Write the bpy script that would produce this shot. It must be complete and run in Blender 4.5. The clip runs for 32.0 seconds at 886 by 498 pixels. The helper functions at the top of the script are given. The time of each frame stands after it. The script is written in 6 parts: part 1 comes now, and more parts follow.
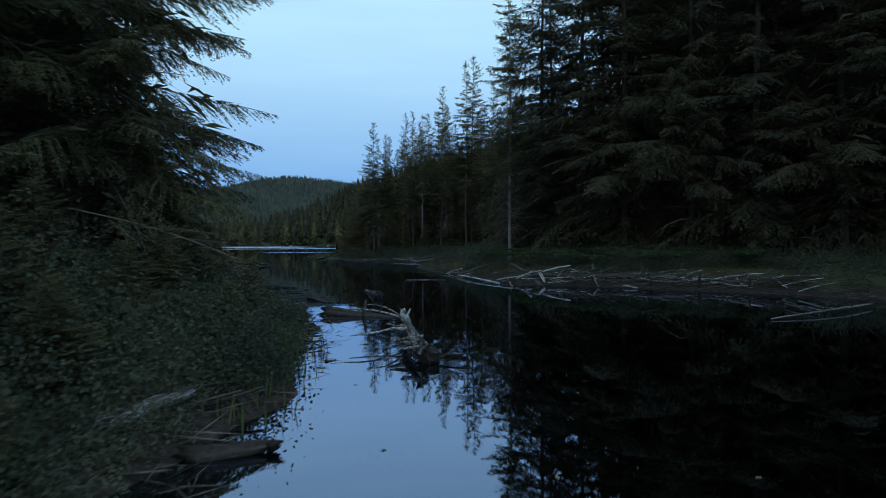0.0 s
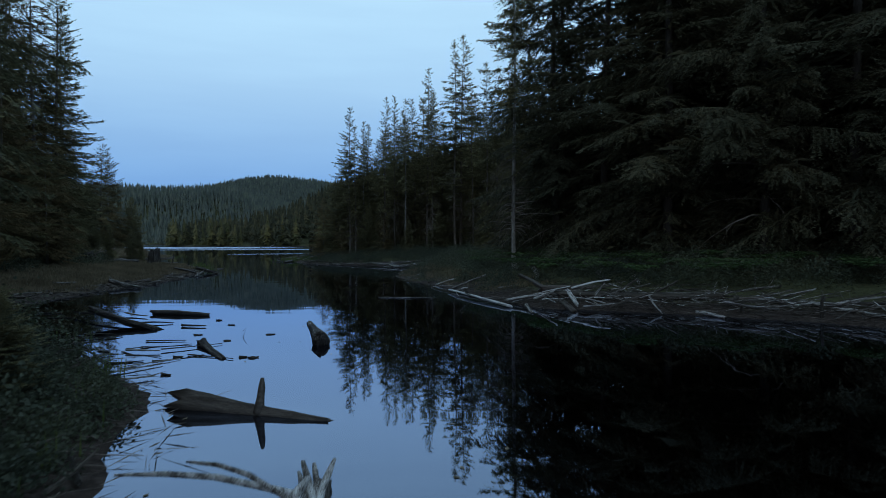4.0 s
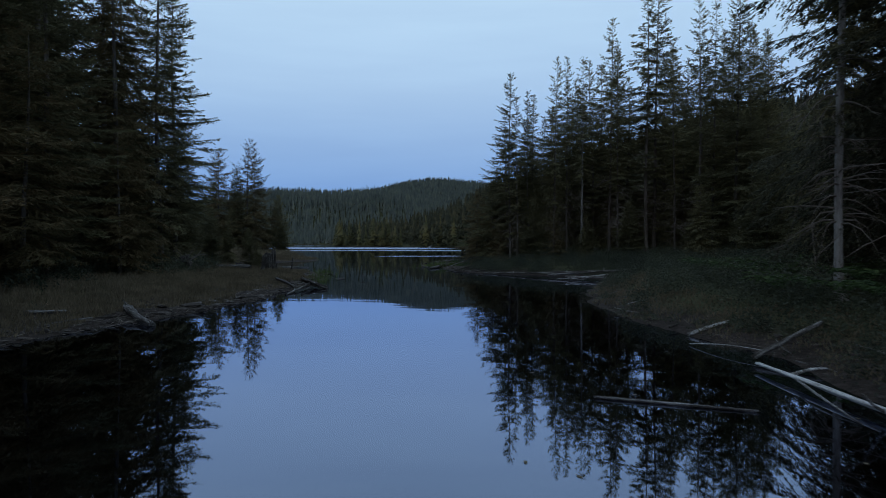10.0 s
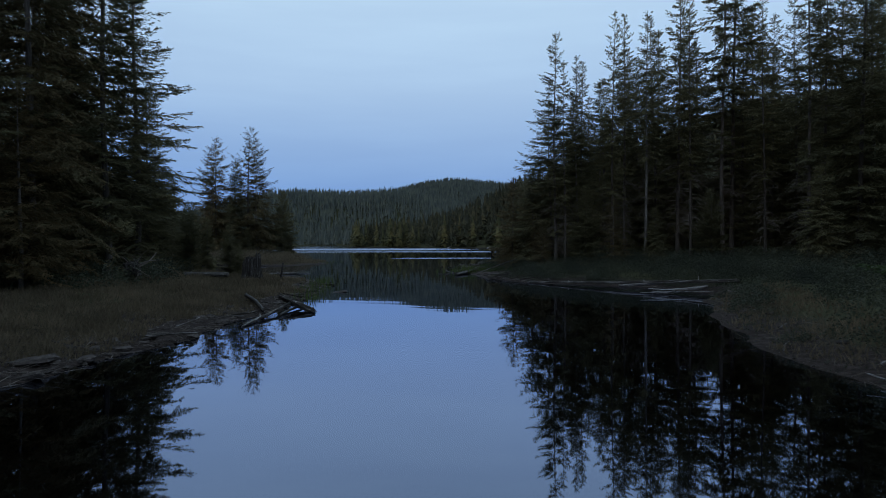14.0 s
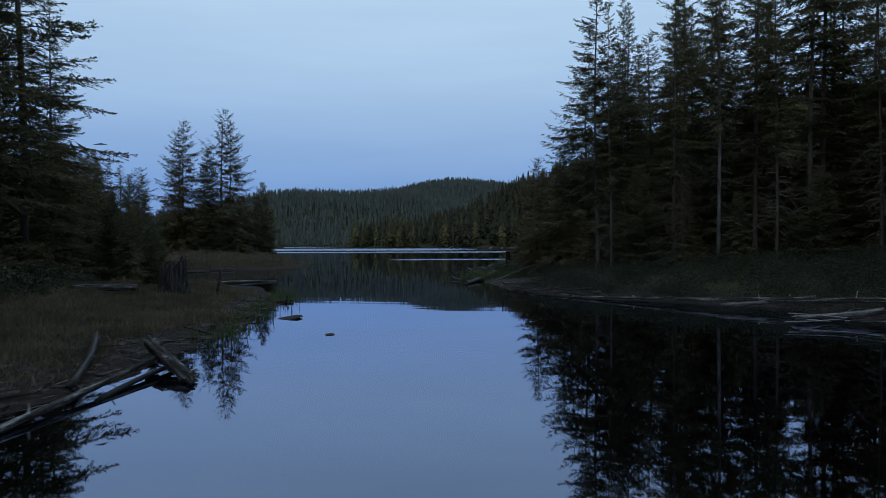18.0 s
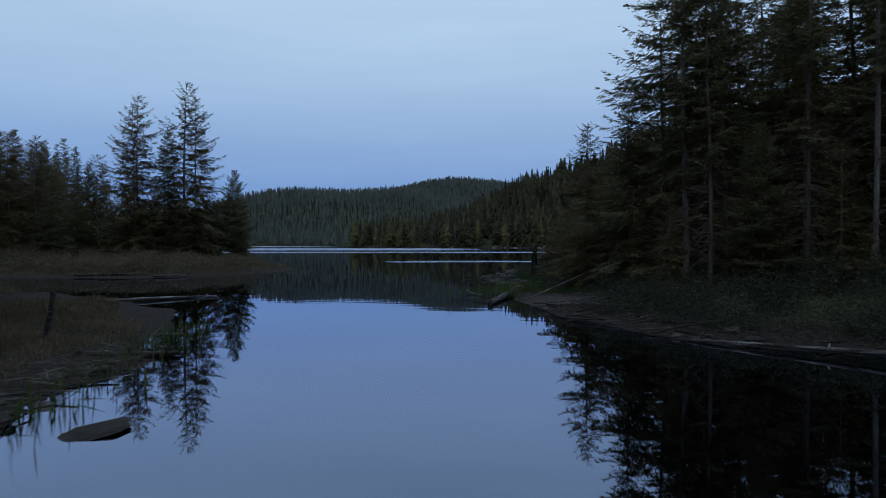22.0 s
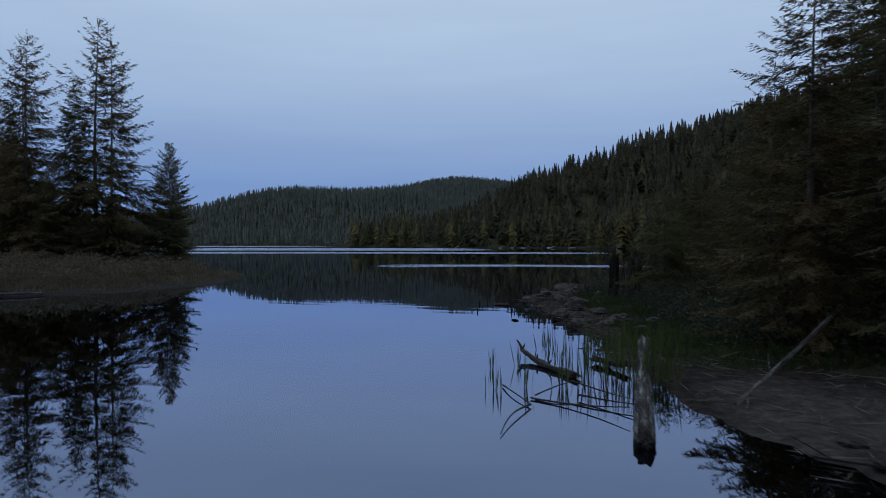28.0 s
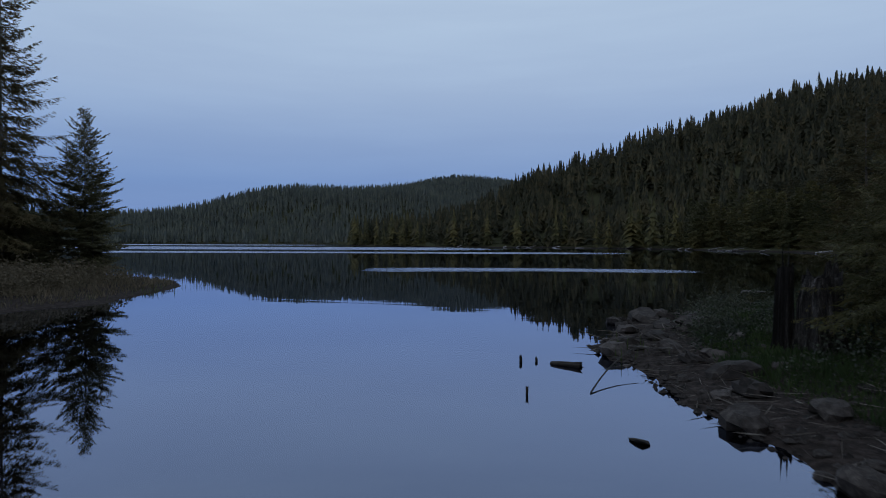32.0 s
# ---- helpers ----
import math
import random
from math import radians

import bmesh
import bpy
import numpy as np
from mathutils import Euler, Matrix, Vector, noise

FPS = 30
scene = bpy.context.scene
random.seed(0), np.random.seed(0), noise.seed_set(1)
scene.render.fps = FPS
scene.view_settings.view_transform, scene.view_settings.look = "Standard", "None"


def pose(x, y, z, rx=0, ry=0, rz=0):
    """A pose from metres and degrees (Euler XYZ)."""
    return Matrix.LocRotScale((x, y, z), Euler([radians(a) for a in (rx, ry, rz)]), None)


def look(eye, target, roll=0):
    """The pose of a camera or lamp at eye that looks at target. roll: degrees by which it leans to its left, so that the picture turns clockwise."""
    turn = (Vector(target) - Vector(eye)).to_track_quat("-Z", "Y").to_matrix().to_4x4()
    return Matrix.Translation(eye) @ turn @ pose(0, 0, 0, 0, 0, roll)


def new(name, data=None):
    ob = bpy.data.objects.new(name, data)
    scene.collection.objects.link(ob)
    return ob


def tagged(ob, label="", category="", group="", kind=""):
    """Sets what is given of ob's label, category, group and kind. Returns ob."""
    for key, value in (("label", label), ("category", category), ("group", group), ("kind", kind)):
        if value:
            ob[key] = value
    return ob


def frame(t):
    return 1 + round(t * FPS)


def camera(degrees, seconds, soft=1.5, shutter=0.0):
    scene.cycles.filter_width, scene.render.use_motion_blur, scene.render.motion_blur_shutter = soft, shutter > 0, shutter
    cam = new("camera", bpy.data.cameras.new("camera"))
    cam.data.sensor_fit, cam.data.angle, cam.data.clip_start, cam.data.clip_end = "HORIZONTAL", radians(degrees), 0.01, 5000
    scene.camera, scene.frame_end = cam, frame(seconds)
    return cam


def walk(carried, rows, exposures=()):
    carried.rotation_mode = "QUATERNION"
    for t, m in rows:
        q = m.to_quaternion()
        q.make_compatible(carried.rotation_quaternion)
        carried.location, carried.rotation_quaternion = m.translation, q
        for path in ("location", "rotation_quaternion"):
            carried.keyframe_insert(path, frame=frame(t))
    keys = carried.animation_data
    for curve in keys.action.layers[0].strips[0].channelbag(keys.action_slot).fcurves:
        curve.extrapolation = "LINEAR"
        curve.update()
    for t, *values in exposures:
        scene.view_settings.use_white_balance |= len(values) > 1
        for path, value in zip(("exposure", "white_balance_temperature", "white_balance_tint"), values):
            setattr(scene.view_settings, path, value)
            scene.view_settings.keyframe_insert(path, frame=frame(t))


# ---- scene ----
cam = camera(71.0, 32.0, soft=0.75, shutter=0.5)
PATH = [
    (0.0, pose(0.000, 0.000, 1.834, 89.384, 0.198, -0.000)),
    (1.0, pose(0.079, 2.093, 1.849, 89.402, 0.183, -2.155)),
    (2.0, pose(0.020, 4.087, 1.872, 89.419, 0.157, -2.384)),
    (4.5, pose(-0.061, 9.485, 1.966, 89.410, 0.061, -0.418)),
    (5.0, pose(-0.111, 10.613, 1.976, 89.417, 0.043, 0.848)),
    (6.0, pose(-0.293, 12.913, 1.992, 89.413, 0.005, 3.332)),
    (7.0, pose(-0.571, 15.206, 2.000, 89.447, -0.025, 5.812)),
    (8.0, pose(-0.923, 17.487, 2.004, 89.479, -0.064, 8.265)),
    (9.0, pose(-1.378, 19.697, 2.023, 89.474, -0.083, 10.715)),
    (10.0, pose(-1.905, 21.932, 2.040, 89.485, -0.080, 13.117)),
    (11.0, pose(-2.620, 24.193, 2.052, 89.501, -0.032, 14.836)),
    (12.0, pose(-3.286, 26.363, 2.050, 89.518, 0.024, 14.898)),
    (13.0, pose(-3.989, 28.590, 2.037, 89.529, 0.066, 14.887)),
    (14.0, pose(-4.769, 30.787, 2.035, 89.554, 0.077, 14.747)),
    (14.5, pose(-5.138, 31.873, 2.026, 89.561, 0.082, 14.794)),
    (17.0, pose(-6.733, 37.599, 1.964, 89.550, 0.147, 14.796)),
    (18.0, pose(-7.464, 40.083, 1.981, 89.550, 0.191, 14.844)),
    (19.0, pose(-8.148, 42.352, 2.010, 89.540, 0.203, 14.871)),
    (20.0, pose(-8.895, 44.741, 1.982, 89.522, 0.143, 14.797)),
    (21.0, pose(-9.664, 47.143, 1.977, 89.508, 0.068, 14.875)),
    (22.0, pose(-10.422, 49.724, 2.016, 89.509, 0.022, 14.910)),
    (23.0, pose(-11.157, 52.168, 2.041, 89.524, 0.022, 15.008)),
    (24.0, pose(-11.943, 54.526, 2.042, 89.553, 0.022, 14.978)),
    (25.0, pose(-12.669, 56.813, 2.038, 89.564, 0.017, 15.051)),
    (28.0, pose(-14.507, 63.594, 1.983, 89.496, -0.047, 15.190)),
    (29.0, pose(-15.389, 65.966, 1.954, 89.481, -0.092, 15.248)),
    (30.0, pose(-15.899, 68.516, 1.963, 89.488, -0.132, 15.259)),
    (31.0, pose(-16.653, 70.841, 1.955, 89.456, -0.173, 15.271)),
    (32.0, pose(-17.176, 73.109, 1.978, 89.416, -0.211, 15.335)),
]
walk(cam, PATH, [(0.0, 0.32, 6300, -3), (6.0, 0.13, 6450, 4), (13.0, 0.06, 6750, 11), (19.0, -0.02, 6650, 10), (25.0, -0.10, 6800, 15), (32.0, -0.22, 7000, 18)])

# ---- light ----
SUN_EL, SUN_ROT = 1.0, 196.0
world = bpy.data.worlds.new("dusk_sky")
scene.world = world
world.use_nodes = True


def nd(nt, kind, x=0, **props):
    n = nt.nodes.new(kind)
    n.location = (x, 0)
    for k, v in props.items():
        n.inputs[k.replace("_", " ")].default_value = v
    return n


def ramp(nt, stops, interp="LINEAR"):
    n = nt.nodes.new("ShaderNodeValToRGB")
    n.color_ramp.interpolation = interp
    el = n.color_ramp.elements
    while len(el) < len(stops):
        el.new(0.5)
    for e, (p, c) in zip(el, stops):
        e.position = p
        e.color = (*c, 1)
    return n


def build_sky():
    nt = world.node_tree
    nt.nodes.clear()
    out = nt.nodes.new("ShaderNodeOutputWorld")
    co = nt.nodes.new("ShaderNodeTexCoord")
    sep = nt.nodes.new("ShaderNodeSeparateXYZ")
    nt.links.new(co.outputs["Generated"], sep.inputs[0])
    # dusk gradient: deep blue near the horizon, pale high veil above
    grad = ramp(nt, [(0.0, (0.155, 0.305, 0.62)), (0.09, (0.16, 0.32, 0.645)), (0.15, (0.23, 0.395, 0.69)),
                     (0.24, (0.34, 0.515, 0.765)), (0.36, (0.42, 0.61, 0.83)), (1.0, (0.42, 0.60, 0.83))])
    nt.links.new(sep.outputs["Z"], grad.inputs[0])
    # faint streaks of thin cloud
    mp = nd(nt, "ShaderNodeMapping")
    mp.inputs["Scale"].default_value = (1.6, 1.6, 13.0)
    nt.links.new(co.outputs["Generated"], mp.inputs[0])
    nz = nd(nt, "ShaderNodeTexNoise", Scale=1.7, Detail=5.0, Roughness=0.55)
    nt.links.new(mp.outputs[0], nz.inputs["Vector"])
    cl = ramp(nt, [(0.36, (0.965, 0.965, 0.975)), (0.66, (1.03, 1.025, 1.015))])
    nt.links.new(nz.outputs[0], cl.inputs[0])
    mul = nt.nodes.new("ShaderNodeMixRGB")
    mul.blend_type = "MULTIPLY"
    mul.inputs[0].default_value = 1.0
    nt.links.new(grad.outputs[0], mul.inputs[1])
    nt.links.new(cl.outputs[0], mul.inputs[2])
    veil = nt.nodes.new("ShaderNodeBackground")
    veil.inputs[1].default_value = 1.04
    nt.links.new(mul.outputs[0], veil.inputs[0])
    sky = nt.nodes.new("ShaderNodeTexSky")
    sky.sky_type = "NISHITA"
    sky.sun_disc = False
    sky.sun_elevation = radians(SUN_EL)
    sky.sun_rotation = radians(SUN_ROT)
    air = nt.nodes.new("ShaderNodeBackground")
    air.inputs[1].default_value = 0.02
    nt.links.new(sky.outputs[0], air.inputs[0])
    add = nt.nodes.new("ShaderNodeAddShader")
    nt.links.new(veil.outputs[0], add.inputs[0])
    nt.links.new(air.outputs[0], add.inputs[1])
    nt.links.new(add.outputs[0], out.inputs[0])


build_sky()
lamp = bpy.data.lights.new("afterglow", "SUN")
lamp.energy, lamp.angle, lamp.color = 0.16, radians(40), (1.0, 0.93, 0.86)
glow = new("afterglow", lamp)
glow.matrix_world = look((-30, -90, 60), (0, 30, 0))


# ---- materials ----
def principled(name, rough=0.8, spec=0.3):
    m = bpy.data.materials.new(name)
    m.use_nodes = True
    nt = m.node_tree
    b = nt.nodes["Principled BSDF"]
    b.inputs["Roughness"].default_value = rough
    b.inputs["Specular IOR Level"].default_value = spec
    return m, nt, b


def foliage(name, dark, mid, light, spec=0.15, rough=0.65, dead=None, patch=0.45, vary=0.9, each=0.45):
    """Leaf or needle surface: tone varies by leaf, by tree and in patches."""
    m, nt, b = principled(name, rough, spec)
    geo = nt.nodes.new("ShaderNodeNewGeometry")
    oi = nt.nodes.new("ShaderNodeObjectInfo")
    co = nt.nodes.new("ShaderNodeTexCoord")
    nz = nd(nt, "ShaderNodeTexNoise", Scale=patch, Detail=3.0)
    nt.links.new(co.outputs["Object"], nz.inputs["Vector"])
    a = nt.nodes.new("ShaderNodeMath"); a.operation = "MULTIPLY_ADD"
    a.inputs[1].default_value = each
    nt.links.new(geo.outputs["Random Per Island"], a.inputs[0])
    c = nt.nodes.new("ShaderNodeMath"); c.operation = "MULTIPLY_ADD"
    c.inputs[1].default_value = 0.22
    nt.links.new(oi.outputs["Random"], c.inputs[0])
    s = nt.nodes.new("ShaderNodeMath"); s.operation = "MULTIPLY_ADD"
    s.inputs[1].default_value = vary
    s.inputs[2].default_value = 0.17 - vary / 2
    nt.links.new(nz.outputs[0], s.inputs[0])
    nt.links.new(s.outputs[0], c.inputs[2])
    nt.links.new(c.outputs[0], a.inputs[2])
    stops = [(0.0, dark), (0.5, mid), (0.93, light)]
    if dead:
        stops.append((1.0, dead))
    r = ramp(nt, stops)
    nt.links.new(a.outputs[0], r.inputs[0])
    nt.links.new(r.outputs[0], b.inputs["Base Color"])
    # thin leaves let some light through
    thin = nt.nodes.new("ShaderNodeBsdfTranslucent")
    nt.links.new(r.outputs[0], thin.inputs[0])
    mix = nt.nodes.new("ShaderNodeMixShader")
    mix.inputs[0].default_value = 0.33
    nt.links.new(b.outputs[0], mix.inputs[1])
    nt.links.new(thin.outputs[0], mix.inputs[2])
    nt.links.new(mix.outputs[0], nt.nodes["Material Output"].inputs[0])
    return m


def textured(name, stops, scale=3.0, stretch=(1, 1, 1), bump=0.3, dist=0.02, rough=0.85, spec=0.2, detail=6.0, coord="Object", spread=1.8):
    """Rough natural surface: two scales of noise for colour, and relief."""
    m, nt, b = principled(name, rough, spec)
    co = nt.nodes.new("ShaderNodeTexCoord")
    mp = nd(nt, "ShaderNodeMapping")
    mp.inputs["Scale"].default_value = stretch
    nt.links.new(co.outputs[coord], mp.inputs[0])
    big = nd(nt, "ShaderNodeTexNoise", Scale=scale, Detail=detail, Roughness=0.65)
    fine = nd(nt, "ShaderNodeTexNoise", Scale=scale * 9, Detail=4.0, Roughness=0.6)
    oi = nt.nodes.new("ShaderNodeObjectInfo")
    nt.links.new(mp.outputs[0], big.inputs["Vector"])
    nt.links.new(mp.outputs[0], fine.inputs["Vector"])
    mx = nt.nodes.new("ShaderNodeMath"); mx.operation = "MULTIPLY_ADD"
    mx.inputs[1].default_value = 0.45
    nt.links.new(fine.outputs[0], mx.inputs[0])
    ml = nt.nodes.new("ShaderNodeMath"); ml.operation = "MULTIPLY_ADD"
    ml.inputs[1].default_value = 0.2
    nt.links.new(oi.outputs["Random"], ml.inputs[0])
    sb = nt.nodes.new("ShaderNodeMath"); sb.operation = "MULTIPLY_ADD"
    sb.inputs[1].default_value = 0.75
    sb.inputs[2].default_value = -0.2
    nt.links.new(big.outputs[0], sb.inputs[0])
    nt.links.new(sb.outputs[0], ml.inputs[2])
    nt.links.new(ml.outputs[0], mx.inputs[2])
    wide = nt.nodes.new("ShaderNodeMath"); wide.operation = "MULTIPLY_ADD"
    wide.inputs[1].default_value, wide.inputs[2].default_value = spread, 0.5 - 0.5 * spread
    nt.links.new(mx.outputs[0], wide.inputs[0])
    r = ramp(nt, stops)
    nt.links.new(wide.outputs[0], r.inputs[0])
    nt.links.new(r.outputs[0], b.inputs["Base Color"])
    bp = nd(nt, "ShaderNodeBump", Strength=bump, Distance=dist)
    nt.links.new(mx.outputs[0], bp.inputs["Height"])
    nt.links.new(bp.outputs[0], b.inputs["Normal"])
    return m


M_FIR = foliage("fir_needles", (0.064, 0.064, 0.039), (0.125, 0.116, 0.063), (0.218, 0.179, 0.086), spec=0.08, dead=(0.243, 0.128, 0.067))
M_SHOREFIR = foliage("yellowing_needles", (0.050, 0.050, 0.023), (0.094, 0.089, 0.038), (0.158, 0.129, 0.050), patch=0.13, vary=2.2)
# fir needles with the forest edge's deep shade put into the colour
M_SHADEFIR = foliage("shaded_needles", (0.032, 0.034, 0.023), (0.065, 0.062, 0.039), (0.116, 0.098, 0.055), spec=0.08)
M_CEDAR = foliage("cedar_sprays", (0.056, 0.051, 0.026), (0.113, 0.090, 0.045), (0.196, 0.127, 0.062), dead=(0.214, 0.102, 0.048), spec=0.08)
M_FAR = foliage("far_needles", (0.034, 0.035, 0.022), (0.062, 0.060, 0.034), (0.113, 0.094, 0.047), patch=0.10, vary=2.0, each=0.6)
M_SHRUB = foliage("shrub_leaves", (0.030, 0.036, 0.024), (0.066, 0.072, 0.044), (0.129, 0.119, 0.068), spec=0.2, rough=0.5, dead=(0.134, 0.075, 0.031), patch=0.55, vary=2.1, each=0.14)
M_FERN = foliage("fern_fronds", (0.026, 0.045, 0.017), (0.048, 0.074, 0.026), (0.085, 0.11, 0.038), patch=0.9, vary=1.4)
M_SEDGE = foliage("sedge_blades", (0.070, 0.056, 0.035), (0.135, 0.106, 0.068), (0.21, 0.16, 0.105), dead=(0.26, 0.175, 0.115), patch=0.9, vary=1.5)
M_REED = foliage("reed_blades", (0.04, 0.065, 0.018), (0.075, 0.10, 0.03), (0.13, 0.14, 0.045))
M_BARK = textured("bark", [(0.15, (0.040, 0.033, 0.028)), (0.5, (0.105, 0.088, 0.076)), (0.85, (0.20, 0.175, 0.155))], 2.2, (1, 1, 0.18), 0.7, 0.04)
# darker copy of the bark, canopy shade included in its tones
M_SHADEBARK = textured("shaded_bark", [(0.15, (0.014, 0.011, 0.009)), (0.5, (0.036, 0.029, 0.024)), (0.85, (0.075, 0.062, 0.052))], 2.2, (1, 1, 0.18), 0.7, 0.04)
# needles paled and blued: distance haze is mixed into their colour
M_HAZED = foliage("hazed_needles", (0.081, 0.096, 0.084), (0.124, 0.138, 0.116), (0.175, 0.181, 0.136), patch=0.09, vary=2.2)
M_PALEBARK = textured("pale_bark", [(0.15, (0.06, 0.052, 0.046)), (0.5, (0.155, 0.14, 0.128)), (0.85, (0.29, 0.27, 0.25))], 2.4, (1, 1, 0.25), 0.6, 0.03)
M_DEAD = textured("dead_twigs", [(0.2, (0.08, 0.064, 0.052)), (0.8, (0.20, 0.17, 0.145))], 4.0)
M_DRIFT = textured("weathered_wood", [(0.2, (0.014, 0.011, 0.009)), (0.45, (0.050, 0.042, 0.037)), (0.66, (0.115, 0.103, 0.095)), (0.95, (0.32, 0.30, 0.29))], 3.0, (0.5, 6.0, 6.0), 1.0, 0.02, spread=2.6)
M_PALELOG = textured("bleached_wood", [(0.15, (0.020, 0.016, 0.013)), (0.40, (0.080, 0.070, 0.062)), (0.60, (0.25, 0.233, 0.22)), (0.95, (0.52, 0.50, 0.49))], 2.6, (0.5, 5.5, 5.5), 0.9, 0.02, spread=2.6)
M_WETWOOD = textured("wet_dark_wood", [(0.15, (0.010, 0.008, 0.006)), (0.55, (0.026, 0.020, 0.015)), (0.9, (0.075, 0.060, 0.048))], 4.0, (0.6, 6.0, 6.0), 0.9, 0.012, rough=0.65, spec=0.2)
M_BROWNLOG = textured("soaked_brown_wood", [(0.15, (0.011, 0.008, 0.006)), (0.5, (0.036, 0.028, 0.022)), (0.85, (0.091, 0.073, 0.062))], 4.0, (0.6, 5.0, 5.0), 0.8, 0.012, rough=0.6, spec=0.25)
M_STUMP = textured("rotten_stump_wood", [(0.30, (0.008, 0.006, 0.005)), (0.52, (0.026, 0.021, 0.018)), (0.70, (0.075, 0.064, 0.057)), (0.90, (0.30, 0.28, 0.265))], 2.5, (8.0, 8.0, 0.5), 1.0, 0.06, spread=1.5)
M_STONE = textured("shore_stone", [(0.15, (0.016, 0.013, 0.011)), (0.5, (0.044, 0.035, 0.030)), (0.95, (0.125, 0.104, 0.092))], 3.0, (1, 1, 1), 0.5, 0.02, rough=0.8, spec=0.15)


def ground_material():
    """Mud at the waterline, needle litter and moss further up."""
    m, nt, b = principled("bank_soil", 0.95, 0.08)
    co = nt.nodes.new("ShaderNodeTexCoord")
    sep = nt.nodes.new("ShaderNodeSeparateXYZ")
    nt.links.new(co.outputs["Object"], sep.inputs[0])
    big = nd(nt, "ShaderNodeTexNoise", Scale=0.6, Detail=6.0, Roughness=0.65)
    fine = nd(nt, "ShaderNodeTexNoise", Scale=7.0, Detail=5.0, Roughness=0.7)
    for n in (big, fine):
        nt.links.new(co.outputs["Object"], n.inputs["Vector"])
    h = nt.nodes.new("ShaderNodeMath"); h.operation = "MULTIPLY_ADD"
    h.inputs[1].default_value = 0.5
    nt.links.new(big.outputs[0], h.inputs[0])
    nt.links.new(sep.outputs["Z"], h.inputs[2])
    mud = ramp(nt, [(0.3, (0.012, 0.0085, 0.0068)), (0.5, (0.030, 0.022, 0.0185)), (0.7, (0.070, 0.053, 0.045))])
    duff = ramp(nt, [(0.25, (0.030, 0.030, 0.016)), (0.55, (0.055, 0.055, 0.026)), (0.8, (0.10, 0.082, 0.045))])
    for r in (mud, duff):
        nt.links.new(fine.outputs[0], r.inputs[0])
    k = ramp(nt, [(0.42, (0, 0, 0)), (0.62, (1, 1, 1))])
    nt.links.new(h.outputs[0], k.inputs[0])
    mix = nt.nodes.new("ShaderNodeMixRGB")
    nt.links.new(k.outputs[0], mix.inputs[0])
    nt.links.new(mud.outputs[0], mix.inputs[1])
    nt.links.new(duff.outputs[0], mix.inputs[2])
    silt = ramp(nt, [(0.25, (0.028, 0.022, 0.019)), (0.5, (0.068, 0.054, 0.047)), (0.75, (0.125, 0.104, 0.094))])
    nt.links.new(fine.outputs[0], silt.inputs[0])
    far = nt.nodes.new("ShaderNodeVectorMath"); far.operation = "DISTANCE"
    far.inputs[1].default_value = (-11.9, 71.2, 0.2)
    nt.links.new(co.outputs["Object"], far.inputs[0])
    edge = nt.nodes.new("ShaderNodeMath"); edge.operation = "MULTIPLY_ADD"
    edge.inputs[1].default_value = 4.2
    nt.links.new(big.outputs[0], edge.inputs[0])
    nt.links.new(far.outputs["Value"], edge.inputs[2])
    here = ramp(nt, [(0.30, (1, 1, 1)), (0.39, (0, 0, 0))])
    tenth = nt.nodes.new("ShaderNodeMath"); tenth.operation = "MULTIPLY"
    tenth.inputs[1].default_value = 0.1
    nt.links.new(edge.outputs[0], tenth.inputs[0])
    nt.links.new(tenth.outputs[0], here.inputs[0])
    mix2 = nt.nodes.new("ShaderNodeMixRGB")
    nt.links.new(here.outputs[0], mix2.inputs[0])
    nt.links.new(mix.outputs[0], mix2.inputs[1])
    nt.links.new(silt.outputs[0], mix2.inputs[2])
    nt.links.new(mix2.outputs[0], b.inputs["Base Color"])
    bp = nd(nt, "ShaderNodeBump", Strength=0.7, Distance=0.05)
    nt.links.new(fine.outputs[0], bp.inputs["Height"])
    nt.links.new(bp.outputs[0], b.inputs["Normal"])
    return m


